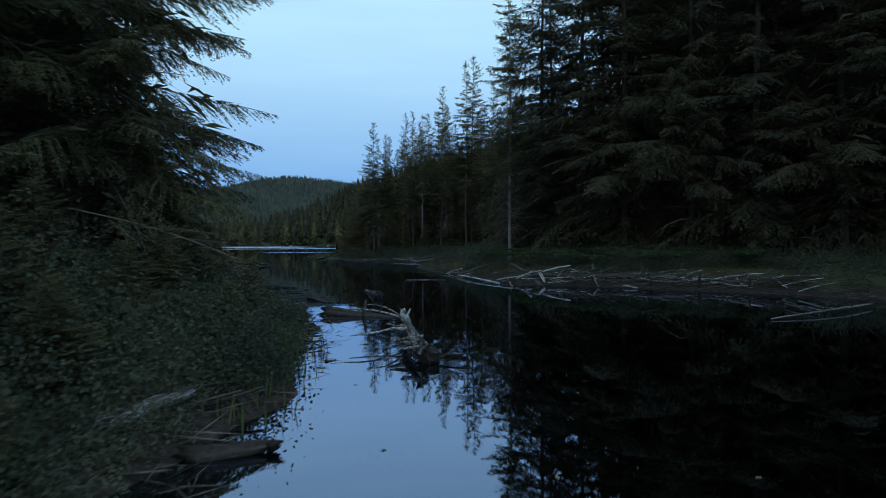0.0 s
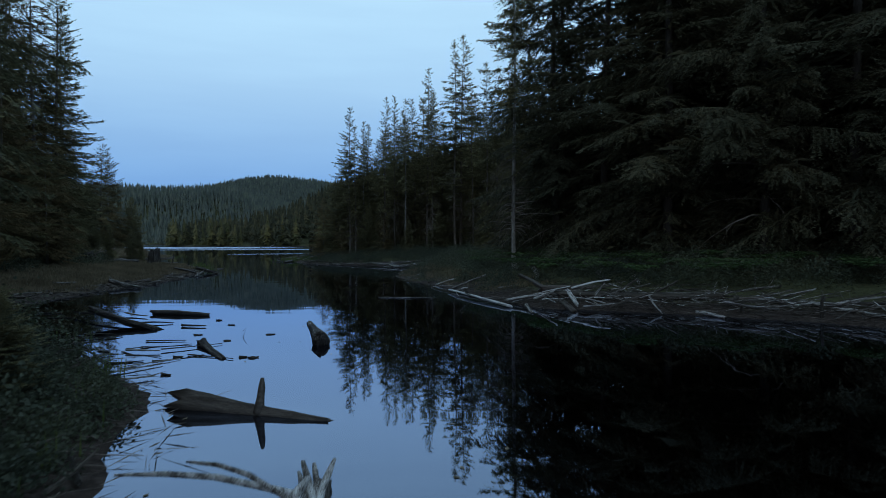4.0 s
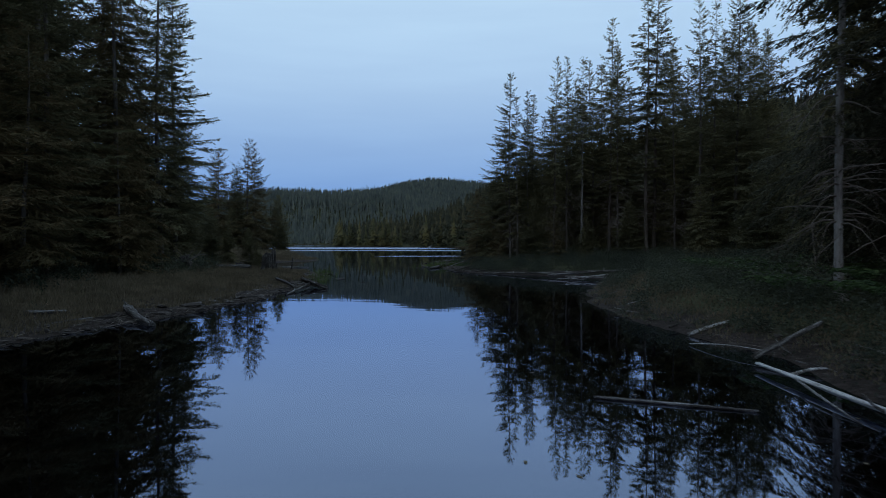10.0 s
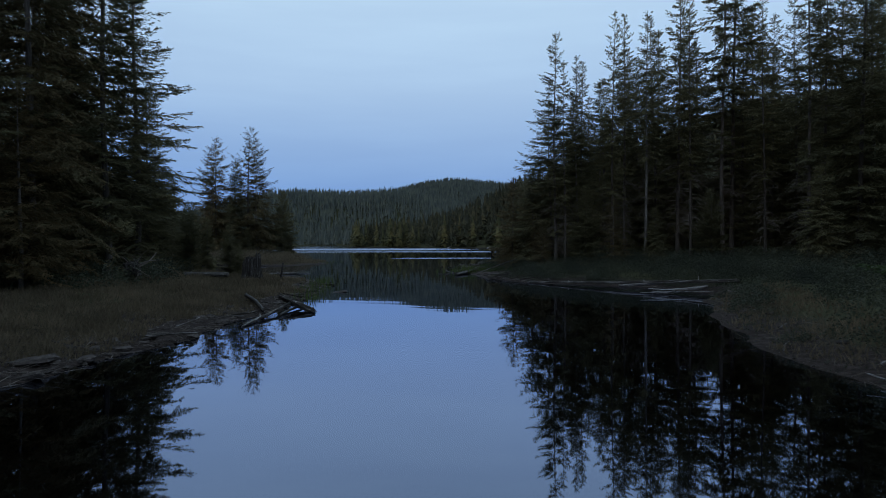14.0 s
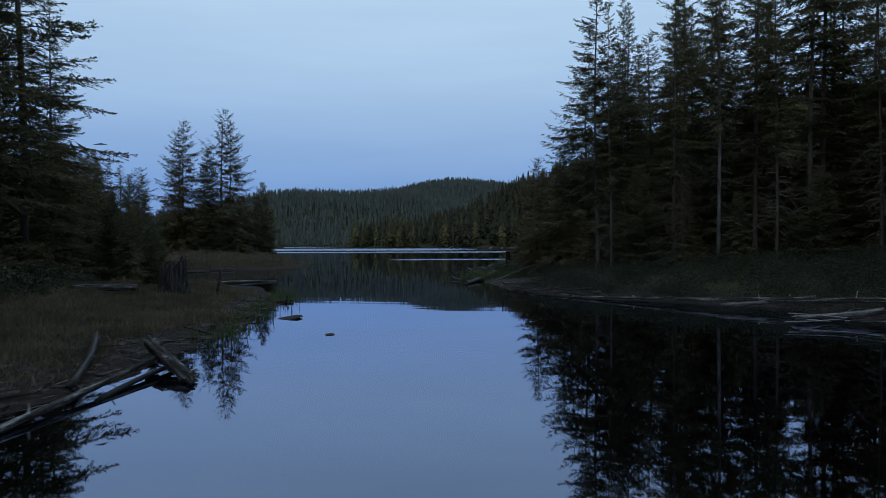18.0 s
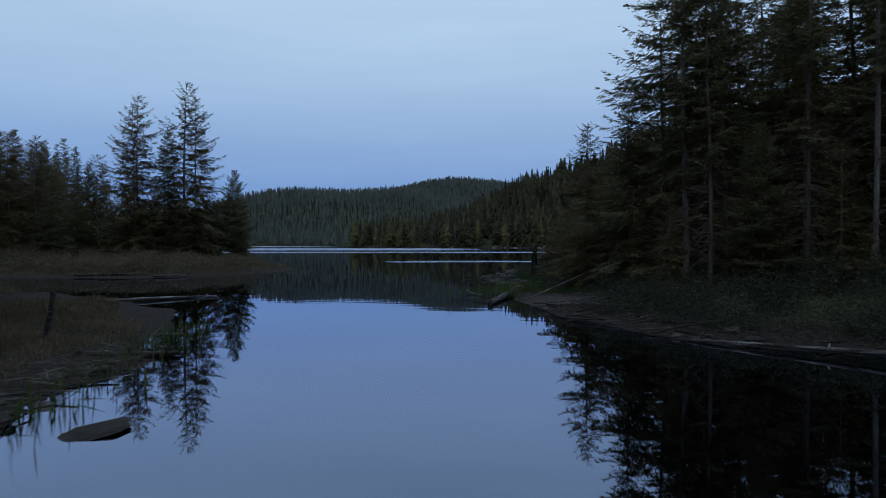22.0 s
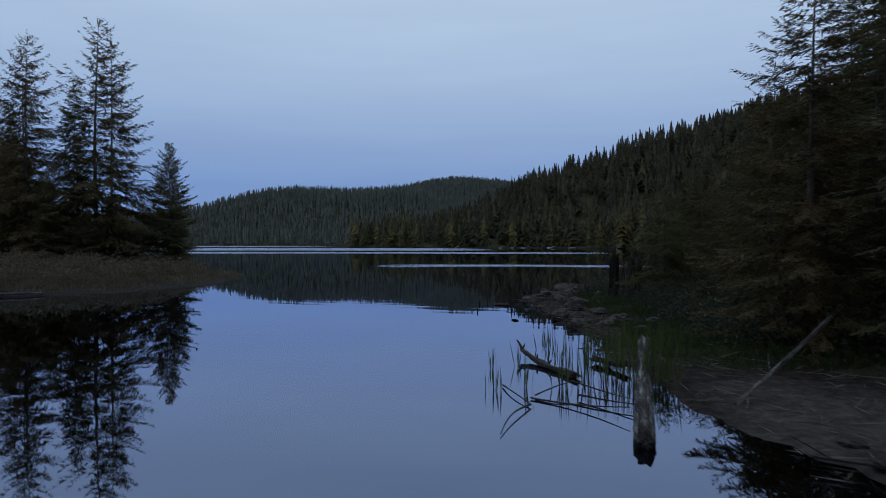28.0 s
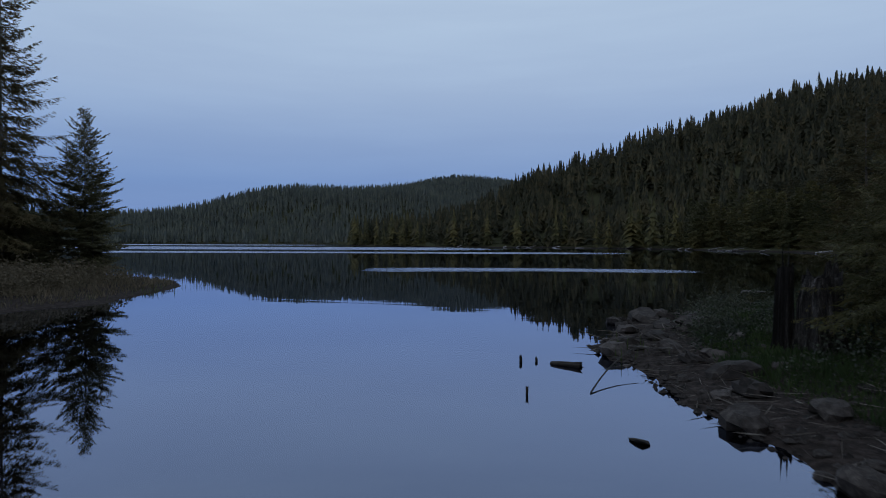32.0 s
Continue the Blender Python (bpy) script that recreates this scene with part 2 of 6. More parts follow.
def water_material():
    """Still dark lake water; wind ruffles it in a few long patches far out."""
    m = bpy.data.materials.new("lake_water")
    m.use_nodes = True
    nt = m.node_tree
    nt.nodes.clear()
    out = nt.nodes.new("ShaderNodeOutputMaterial")
    co = nt.nodes.new("ShaderNodeTexCoord")
    mp = nd(nt, "ShaderNodeMapping")
    mp.inputs["Rotation"].default_value = (0, 0, radians(-15))
    mp.inputs["Scale"].default_value = (0.35, 1.0, 1.0)
    nt.links.new(co.outputs["Object"], mp.inputs[0])
    lng = nd(nt, "ShaderNodeMapping")
    lng.inputs["Rotation"].default_value = (0, 0, radians(-15))
    lng.inputs["Scale"].default_value = (0.10, 1.0, 1.0)
    nt.links.new(co.outputs["Object"], lng.inputs[0])
    soft = nd(nt, "ShaderNodeTexNoise", Scale=1.5, Detail=1.0, Roughness=0.4)
    nt.links.new(lng.outputs[0], soft.inputs["Vector"])
    chop = nd(nt, "ShaderNodeTexNoise", Scale=3.2, Detail=3.0, Roughness=0.6)
    nt.links.new(mp.outputs[0], chop.inputs["Vector"])
    sep = nt.nodes.new("ShaderNodeSeparateXYZ")
    rot = nd(nt, "ShaderNodeMapping")
    rot.inputs["Rotation"].default_value = (0, 0, radians(-15))
    nt.links.new(co.outputs["Object"], rot.inputs[0])
    wob = nd(nt, "ShaderNodeTexNoise", Scale=0.03, Detail=3.0)
    nt.links.new(co.outputs["Object"], wob.inputs["Vector"])
    nt.links.new(rot.outputs[0], sep.inputs[0])

    def math_(op, *ins):
        n = nt.nodes.new("ShaderNodeMath")
        n.operation = op
        for i, v in enumerate(ins):
            if isinstance(v, (int, float)):
                n.inputs[i].default_value = v
            else:
                nt.links.new(v, n.inputs[i])
        return n.outputs[0]

    def band(v, lo, hi, edge):
        a = math_("SMOOTH_MIN", math_("MULTIPLY", math_("SUBTRACT", v, lo), 1 / edge), math_("MULTIPLY", math_("SUBTRACT", hi, v), 1 / edge), 0.1)
        return math_("MINIMUM", math_("MAXIMUM", a, 0.0), 1.0)

    depth = math_("ADD", sep.outputs["Y"], math_("MULTIPLY", math_("SUBTRACT", wob.outputs[0], 0.5), 14.0))
    side = sep.outputs["X"]
    patches = None
    for y0, y1, x0, x1, e in WIND:
        p = math_("MULTIPLY", band(depth, y0, y1, e), band(side, x0, x1, e * 3))
        patches = p if patches is None else math_("MAXIMUM", patches, p)
    b1 = nd(nt, "ShaderNodeBump", Strength=0.035, Distance=0.05)
    nt.links.new(soft.outputs[0], b1.inputs["Height"])
    b2 = nd(nt, "ShaderNodeBump", Distance=0.45)
    nt.links.new(patches, b2.inputs["Strength"])
    nt.links.new(chop.outputs[0], b2.inputs["Height"])
    nt.links.new(b1.outputs[0], b2.inputs["Normal"])
    gl = nd(nt, "ShaderNodeBsdfGlossy", Roughness=0.03)
    tone = nt.nodes.new("ShaderNodeMixRGB")
    tone.inputs[1].default_value = (0.55, 0.675, 0.98, 1)
    tone.inputs[2].default_value = (0.83, 0.865, 0.97, 1)
    nt.links.new(tone.outputs[0], gl.inputs["Color"])
    nt.links.new(math_("MULTIPLY_ADD", patches, 0.34, 0.018), gl.inputs["Roughness"])
    tr = nt.nodes.new("ShaderNodeBsdfTransparent")
    tr.inputs[0].default_value = (0.17, 0.14, 0.10, 1)
    fr = nd(nt, "ShaderNodeFresnel", IOR=1.33)
    for n in (gl, fr):
        nt.links.new(b2.outputs[0], n.inputs["Normal"])
    mix = nt.nodes.new("ShaderNodeMixShader")
    gloss = math_("POWER", fr.outputs[0], 0.51)
    nt.links.new(gloss, tone.inputs[0])
    nt.links.new(gloss, mix.inputs[0])
    nt.links.new(tr.outputs[0], mix.inputs[1])
    nt.links.new(gl.outputs[0], mix.inputs[2])
    nt.links.new(mix.outputs[0], out.inputs[0])
    return m


# long patches of ruffled water: depth from, to, side from, to, softness (in the lake's axes)
WIND = [(117, 124, -4, 21, 2.4), (185, 208, -140, 40, 5), (236, 330, -230, 22, 9), (420, 560, -330, -60, 25)]
M_GROUND, M_WATER = ground_material(), water_material()


# ---- land and water ----
RNG = np.random.default_rng(7)
LEFT = [(-2.9, -40), (-2.8, -6), (-2.6, 0), (-2.3, 5.4), (-2.0, 7.4), (-2.2, 9.6), (-3.4, 15.5), (-5.5, 18.5), (-9.5, 21.5), (-12.5, 26),
        (-13.2, 31), (-13.2, 38), (-13.4, 42), (-14.4, 46), (-15.2, 50.5), (-16.8, 55), (-18.2, 58.5), (-20.5, 62), (-23.5, 66),
        (-27, 68), (-34, 70.5), (-43, 74), (-48, 77), (-43, 78.8), (-37, 80.5), (-33.6, 84), (-33, 89), (-35.5, 96.5), (-38, 99.5),
        (-44, 101), (-52, 102), (-62, 108), (-80, 124), (-110, 146), (-160, 200), (-230, 290), (-330, 400), (-520, 520), (-640, 620)]
FAR = [(-520, 720), (-400, 760), (-300, 770), (-220, 720), (-165, 600), (-170, 500), (-186, 440), (-160, 400), (-120, 362), (-85, 335), (-40, 342), (0, 300), (23, 245),
       (28, 190), (18, 140), (4, 112), (-8, 101)]
RIGHT = [(-13.6, 95), (-17, 89.4), (-17.4, 85.5), (-16.35, 82), (-15.35, 79.2), (-14.9, 77.4), (-14.8, 75.8), (-13.9, 73.4), (-13.5, 71.9), (-13.15, 70.7), (-12.6, 69.6), (-11.0, 66.6), (-8.6, 63.5), (-5.2, 62.4), (-2.4, 60.8),
         (-0.7, 58.4), (-1.2, 54.5), (-1.8, 50), (-1.8, 44), (-1, 40), (0.3, 37), (1.5, 34), (2.4, 28.8), (3.4, 26.7), (6, 25.5), (9, 23.6), (12, 21), (15, 17.5), (19.5, 12), (26, 3), (30, -12), (33, -40)]
SHORE = np.array(LEFT + FAR + RIGHT, float)


def shore_distance(x, y):
    """Signed distance to the waterline: above 0 on land, below 0 in the water."""
    x, y = np.asarray(x, float), np.asarray(y, float)
    best = np.full(x.shape, 1e9)
    inside = np.zeros(x.shape, bool)
    a, b = SHORE, np.roll(SHORE, -1, 0)
    for (ax, ay), (bx, by) in zip(a, b):
        dx, dy = bx - ax, by - ay
        u = np.clip(((x - ax) * dx + (y - ay) * dy) / (dx * dx + dy * dy), 0, 1)
        best = np.minimum(best, np.hypot(x - ax - u * dx, y - ay - u * dy))
        cross = (ay > y) != (by > y)
        with np.errstate(divide="ignore", invalid="ignore"):
            inside ^= cross & (x < dx * (y - ay) / (dy if dy else 1e-9) + ax)
    return np.where(inside, -best, best)


def step(v, a, b):
    u = np.clip((v - a) / (b - a), 0, 1)
    return u * u * (3 - 2 * u)


def wave(x, y, s, k=0):
    """Cheap smooth roughness in about -1 to 1."""
    return (np.sin(x * s + 1.3 * k + 1.7 * np.sin(y * s * 0.7 + k)) + np.sin(y * s * 1.1 + 2.1 * k + 1.3 * np.sin(x * s * 0.8 - k))
            + 0.5 * np.sin((x + y) * s * 2.3 + k)) / 2.5


def bump(x, y, cx, cy, rx, ry, h):
    return h * np.exp(-((x - cx) / rx) ** 2 - ((y - cy) / ry) ** 2)


def height(x, y, sd=None):
    x, y = np.asarray(x, float), np.asarray(y, float)
    sd = shore_distance(x, y) if sd is None else sd
    d = np.maximum(sd + 0.35 * wave(x, y, 1.1) * (abs(sd) < 30), -9)
    land = 0.03 + 0.16 * np.minimum(d, 3) + 0.07 * np.clip(d - 3, 0, 9) + 0.015 * np.clip(d - 12, 0, 60)
    grass = step(y, 27, 33) * step(-x, 4, 8)  # the flat grassy shores
    flat = 0.03 + 0.06 * np.minimum(d, 6) + 0.06 * np.clip(d - 6, 0, 8) + 0.01 * np.clip(d - 14, 0, 60)
    land = land * (1 - grass) + flat * grass
    land = land + 0.06 * wave(x, y, 1.9, 2) * step(d, 0.5, 4)
    crest = np.interp(x, [-190, -172, -124, -95, -78, -37, 15, 60, 90, 160], [0, 9, 11, 16, 25, 40, 55, 68, 76, 85])
    run = np.interp(x, [-120, 0, 60, 150], [95, 110, 170, 210])
    hill = crest * step(sd, 6, 6 + run) * step(y, 105, 180) * step(-y, -760, -560) * (1 + 0.06 * wave(x, y, 0.03, 1))
    back = step(sd, 4, 150) * step(y, 620, 760)
    hill = hill + back * (bump(x, y, -300, 1010, 190, 190, 50) + bump(x, y, -520, 960, 105, 190, 35) + 25 * step(-x, 180, 330) * step(-y, -1300, -1000))
    hill = hill + bump(x, y, -480, 1740, 340, 260, 148) + bump(x, y, -60, 1760, 330, 260, 70)
    return np.where(d > 0, land + hill, np.maximum(0.28 * d + 0.03, -1.5))


def mesh_from(name, verts, faces_tri=None, faces_quad=None, smooth=False):
    me = bpy.data.meshes.new(name)
    verts = np.asarray(verts, np.float32).reshape(-1, 3)
    tri = np.zeros((0, 3), np.int32) if faces_tri is None else np.asarray(faces_tri, np.int32).reshape(-1, 3)
    quad = np.zeros((0, 4), np.int32) if faces_quad is None else np.asarray(faces_quad, np.int32).reshape(-1, 4)
    me.vertices.add(len(verts))
    me.vertices.foreach_set("co", verts.ravel())
    loops = np.concatenate([tri.ravel(), quad.ravel()])
    me.loops.add(len(loops))
    me.loops.foreach_set("vertex_index", loops)
    me.polygons.add(len(tri) + len(quad))
    starts = np.concatenate([np.arange(len(tri)) * 3, len(tri) * 3 + np.arange(len(quad)) * 4])
    me.polygons.foreach_set("loop_start", starts.astype(np.int32))
    me.polygons.foreach_set("use_smooth", np.full(len(starts), smooth))
    me.update(calc_edges=True)
    return me


def put(name, me, mat, parent=None, label=""):
    """One mesh object, under a thing or on its own."""
    if not me.materials:
        me.materials.append(mat)
    ob = new(name, me)
    if parent:
        ob.parent = parent
    if label:
        ob["label"] = label
    return ob


def axis(lo, hi, stepsize, out_lo, out_hi, grow=1.16):
    v = list(np.arange(lo, hi + 1e-6, stepsize))
    s = stepsize
    while v[-1] < out_hi:
        s *= grow
        v.append(v[-1] + s)
    s = stepsize
    while v[0] > out_lo:
        s *= grow
        v.insert(0, v[0] - s)
    return np.array(v)


def build_ground():
    gx, gy = axis(-50, 22, 0.45, -2600, 2600, 1.06), axis(-6, 104, 0.45, -900, 3400, 1.06)
    X, Y = np.meshgrid(gx, gy)
    Z = height(X, Y)
    n, m = X.shape
    idx = np.arange(n * m).reshape(n, m)
    q = np.stack([idx[:-1, :-1], idx[:-1, 1:], idx[1:, 1:], idx[1:, :-1]], -1).reshape(-1, 4)
    ob = put("ground", mesh_from("ground", np.stack([X, Y, Z], -1).reshape(-1, 3), None, q, True), M_GROUND)
    tagged(ob, "dark muddy lake shore rising to mossy forest floor", "ground", kind="structure")
    w = mesh_from("water", [(-1500, -300, 0), (900, -300, 0), (900, 1300, 0), (-1500, 1300, 0)], None, [(0, 1, 2, 3)])
    tagged(put("water", w, M_WATER), "still dark lake water mirroring the dusk sky", "lake", kind="structure")


build_ground()


# ---- growing things ----
def unit(v):
    return v / np.maximum(np.linalg.norm(v, axis=-1, keepdims=True), 1e-9)


def blades(o, d, length, width, side=None, sag=0.0):
    """Narrow folded leaves: origin, direction, length and width of each. Returns vertices and triangles."""
    n = len(o)
    d = unit(d)
    if side is None:
        side = unit(np.cross(d, RNG.normal(size=(n, 3))))
    length, width = np.broadcast_to(length, n)[:, None], np.broadcast_to(width, n)[:, None]
    mid = o + d * length * 0.5
    tip = o + d * length
    tip[:, 2] -= sag * length[:, 0]
    v = np.stack([o, mid + side * width, tip, mid - side * width], 1).reshape(-1, 3)
    b = np.arange(n)[:, None] * 4
    f = np.concatenate([b + [[0, 1, 2]], b + [[0, 2, 3]]], 1).reshape(-1, 3)
    return v, f


def tube(path, radii, seg=8, rough=0.0, cap=True, rng=None):
    """A tapered, slightly uneven tube along a path."""
    path, radii = np.asarray(path, float), np.asarray(radii, float)
    n = len(path)
    t = unit(np.gradient(path, axis=0))
    ref = np.array([0.0, 0, 1]) if abs(t[:, 2]).mean() < 0.8 else np.array([1.0, 0, 0])
    s = unit(np.cross(t, ref))
    u = np.cross(s, t)
    ang = np.linspace(0, 2 * np.pi, seg, endpoint=False)
    r = radii[:, None] * np.ones((1, seg))
    if rough:
        r = r * (1 + rough * (rng or RNG).normal(size=(n, seg)).clip(-2, 2))
    v = path[:, None] + r[..., None] * (np.cos(ang)[None, :, None] * s[:, None] + np.sin(ang)[None, :, None] * u[:, None])
    v = v.reshape(-1, 3)
    i = np.arange(n * seg).reshape(n, seg)
    q = np.stack([i[:-1], np.roll(i, -1, 1)[:-1], np.roll(i, -1, 1)[1:], i[1:]], -1).reshape(-1, 4)
    tri = []
    if cap:
        v = np.concatenate([v, path[:1], path[-1:]])
        a, b = n * seg, n * seg + 1
        for k in range(seg):
            tri.append((a, (k + 1) % seg, k))
            tri.append((b, (n - 1) * seg + k, (n - 1) * seg + (k + 1) % seg))
    return v, np.array(tri, int).reshape(-1, 3), q


def merge(parts):
    """Joins (vertices, triangles, quads) pieces of one part."""
    vs, ts, qs, n = [], [], [], 0
    for p in parts:
        v, t = p[0], p[1]
        q = p[2] if len(p) > 2 else None
        vs.append(v)
        if t is not None and len(t):
            ts.append(np.asarray(t) + n)
        if q is not None and len(q):
            qs.append(np.asarray(q) + n)
        n += len(v)
    return np.concatenate(vs), (np.concatenate(ts) if ts else None), (np.concatenate(qs) if qs else None)


def conifer(H, base, R, kind, whorl=0.42, per=5, sp=0.16, tsp=0.10, bl=0.13, bw=0.020, dead=0, lean=0.0, trunk_r=None, ragged=0.25, low=0.55, fill=6, taper=None, fan=0.40, bare=0.12):
    """Meshes of one conifer of height H: trunk, crown and dead limbs. base: height of the lowest green limb.
    Each limb is a flat frond: a curved spine, side branchlets every sp metres, twigs every tsp metres on those."""
    habit = {"fir": (0.02, 0.16, 0.14, 0.10), "hemlock": (0.10, 0.42, 0.10, 0.30), "cedar": (-0.10, 0.42, 0.36, 0.50),
             "young": (0.35, 0.20, 0.10, 0.02), "weeping": (0.06, 0.34, 0.12, 0.62)}[kind]
    rise0, sag, hook, hang = habit
    z = np.arange(base, H * 0.985, whorl)
    zz = np.repeat(z, per) + RNG.normal(size=len(z) * per) * whorl * 0.28
    zz = np.clip(zz, base, H * 0.985)
    u = (zz - base) / (H - base)
    prof = np.minimum(1, low + 2.4 * u) * (1 - u) ** (taper or (0.85 if kind != "cedar" else 0.66))
    # limbs of one side are sparser where neighbours took the light
    az = RNG.uniform(0, 2 * np.pi, len(zz))
    L = R * prof * (1 + ragged * RNG.normal(size=len(zz)).clip(-2.2, 1.5)).clip(0.25) + 0.16
    rise = rise0 + 0.75 * u ** 2.2 - 0.22 * (1 - u) ** 2 + RNG.normal(size=len(zz)) * 0.10
    out = np.stack([np.cos(az), np.sin(az), 0 * az], 1)
    side = np.stack([-np.sin(az), np.cos(az), 0 * az], 1)
    sway = RNG.normal(size=len(zz)) * 0.10
    bend = np.sin(zz * 0.35 + lean) * 0.012 * H * 0.4

    def on(i, s):
        r = L[i] * s
        p = out[i] * r[:, None] + side[i] * (sway[i] * r * s)[:, None]
        p[:, 2] += zz[i] + r * (rise[i] - sag * (1 - 0.6 * u[i]) * s + hook * s * s)
        p[:, 0] += bend[i]
        return p

    def along(i, s):
        t = out[i] + side[i] * (2 * sway[i] * s)[:, None]
        t[:, 2] += rise[i] - 2 * sag * (1 - 0.6 * u[i]) * s + 3 * hook * s * s
        return unit(t)

    def slips(o, d, across, length, width):
        """Narrow pointed triangles, one a twig."""
        w = across * width
        v = np.stack([o - w, o + w, o + d * length[:, None]], 1).reshape(-1, 3)
        return v, np.arange(len(v)).reshape(-1, 3)

    nb = len(zz)
    i = np.arange(nb)
    pts = [on(i, np.full(nb, s)) for s in (0.0, 0.35, 0.7, 1.0)]
    parts = []
    for a, b, w0 in ((0, 1, 1.0), (1, 2, 0.65), (2, 3, 0.35)):
        d = pts[b] - pts[a]
        parts.append(blades(pts[a] - d * 0.1, d, np.linalg.norm(d, axis=1) * 1.2, (0.008 + 0.006 * L) * w0))
    # side branchlets
    cnt = np.maximum((L / sp).astype(int), 3) * 2
    bi = np.repeat(i, cnt)
    s = bare + (1 - bare) * RNG.random(len(bi)) ** 0.85
    sg = np.where(RNG.random(len(bi)) < 0.5, -1.0, 1.0)[:, None]
    o, t = on(bi, s), along(bi, s)
    ln = (fan * L[bi] * (1 - s) ** 0.75 * np.minimum(1, 0.35 + 2.2 * s) + 0.6 * bl + 0.03) * RNG.uniform(0.6, 1.25, len(bi))
    d = t * (0.55 + 0.45 * s)[:, None] + side[bi] * sg * (0.85 - 0.35 * s)[:, None] + RNG.normal(size=o.shape) * 0.10
    d[:, 2] -= hang * RNG.uniform(0.4, 1.4, len(bi))
    d = unit(d)
    up = np.array([0, 0, 1.0]) + RNG.normal(size=o.shape) * 0.35 + out[bi] * 0.25
    across = unit(np.cross(d, up))
    parts.append(slips(o, d, across, ln * 1.05, bw * 0.55))
    # twigs
    tc = np.maximum((ln / tsp).astype(int), 1) * 2
    ti = np.repeat(np.arange(len(bi)), tc)
    q = RNG.random(len(ti)) ** 0.9
    g = np.where(RNG.random(len(ti)) < 0.5, -1.0, 1.0)[:, None]
    foot = o[ti] + d[ti] * (ln[ti] * q)[:, None]
    foot[:, 2] -= 0.18 * hang * ln[ti] * q * q
    td = d[ti] * 0.75 + across[ti] * g * 0.75 + RNG.normal(size=foot.shape) * 0.20
    td[:, 2] -= hang * 0.5 * RNG.random(len(ti))
    td = unit(td)
    tw = unit(np.cross(td, up[ti] + RNG.normal(size=foot.shape) * 0.45))
    tl = bl * (1.15 - 0.5 * q) * RNG.uniform(0.65, 1.3, len(ti)) * np.minimum(1, 0.55 + 0.5 * ln[ti] / (0.25 * R))
    parts.append(slips(foot, td, tw, tl, bw * RNG.uniform(0.7, 1.3, (len(ti), 1))))
    if fill:
        # short inner twigs that close the heart of the crown
        fi = np.repeat(i, fill)
        fi = fi[RNG.random(len(fi)) < 1 - 0.8 * u[fi]]
        fo = on(fi, RNG.uniform(0.0, 0.6, len(fi)))
        fo[:, 2] += RNG.normal(size=len(fi)) * whorl * 0.35
        fd = out[fi] * RNG.uniform(0.2, 1.0, (len(fi), 1)) + side[fi] * RNG.normal(size=(len(fi), 1)) * 0.7
        fd[:, 2] += RNG.normal(size=len(fi)) * 0.3 - 0.25
        parts.append(blades(fo, fd, L[fi] * RNG.uniform(0.10, 0.22, len(fi)) + 0.06, 0.011 * L[fi] + 0.015, None, 0.15))
    lead = np.array([[float(np.sin(H * 0.35 + lean) * 0.012 * H * 0.4), 0, H * 0.955]])
    parts.append(blades(np.repeat(lead, 7, 0), RNG.normal(size=(7, 3)) * 0.13 + [0, 0, 1], H * 0.045, 0.022))
    v, t, _ = merge(parts)
    crown = mesh_from("crown", v, t)
    tr = trunk_r or 0.0075 * H + 0.015
    hz = np.array([-0.6, 0.0, 0.3, 1.0] + list(np.linspace(0.12, 0.985, 10) * H))
    rr = tr * np.maximum(1 - hz / H, 0.03) ** 0.85
    rr[:2] *= 1.45
    rr[2] *= 1.2
    path = np.stack([np.sin(hz * 0.35 + lean) * 0.012 * H * 0.4 * (hz > 0), 0 * hz, hz], 1)
    tv, tt, tq = tube(path, rr, 9, 0.06)
    trunk = mesh_from("trunk", tv, tt, tq, True)
    snags = None
    if dead:
        ps = []
        for _ in range(dead):
            z0, a = RNG.uniform(0.08 * H, max(base, 0.25 * H) * 1.2), RNG.uniform(0, 6.283)
            ln = RNG.uniform(0.35, 1.0) * R * 0.9
            q = np.linspace(0, 1, 5)
            dr, wv = RNG.uniform(0.1, 0.9), RNG.normal() * 0.12
            p = np.stack([np.cos(a) * q * ln - np.sin(a) * wv * np.sin(q * 4) * ln, np.sin(a) * q * ln + np.cos(a) * wv * np.sin(q * 4) * ln, z0 + 0.14 * ln * q - dr * ln * q * q], 1)
            p[:, 0] += np.sin(z0 * 0.35 + lean) * 0.012 * H * 0.4
            ps.append(tube(p, np.array([0.026, 0.019, 0.014, 0.009, 0.003]) * (0.6 + ln / 4), 4, 0, False))
            for w in range(4):
                k = RNG.integers(1, 4)
                b0 = p[k] + (p[k + 1] - p[k]) * RNG.random()
                b1 = b0 + (p[4] - p[1]) * RNG.uniform(0.1, 0.3) + np.array([RNG.normal(), RNG.normal(), -RNG.random() * 1.2]) * 0.16 * ln
                ps.append(tube(np.stack([b0, (b0 + b1) / 2 + [0, 0, 0.04], b1]), [0.009, 0.006, 0.002], 3, 0, False))
        v, t, q = merge(ps)
        snags = mesh_from("dead_branchwork", v, t, q)
    return trunk, crown, snags


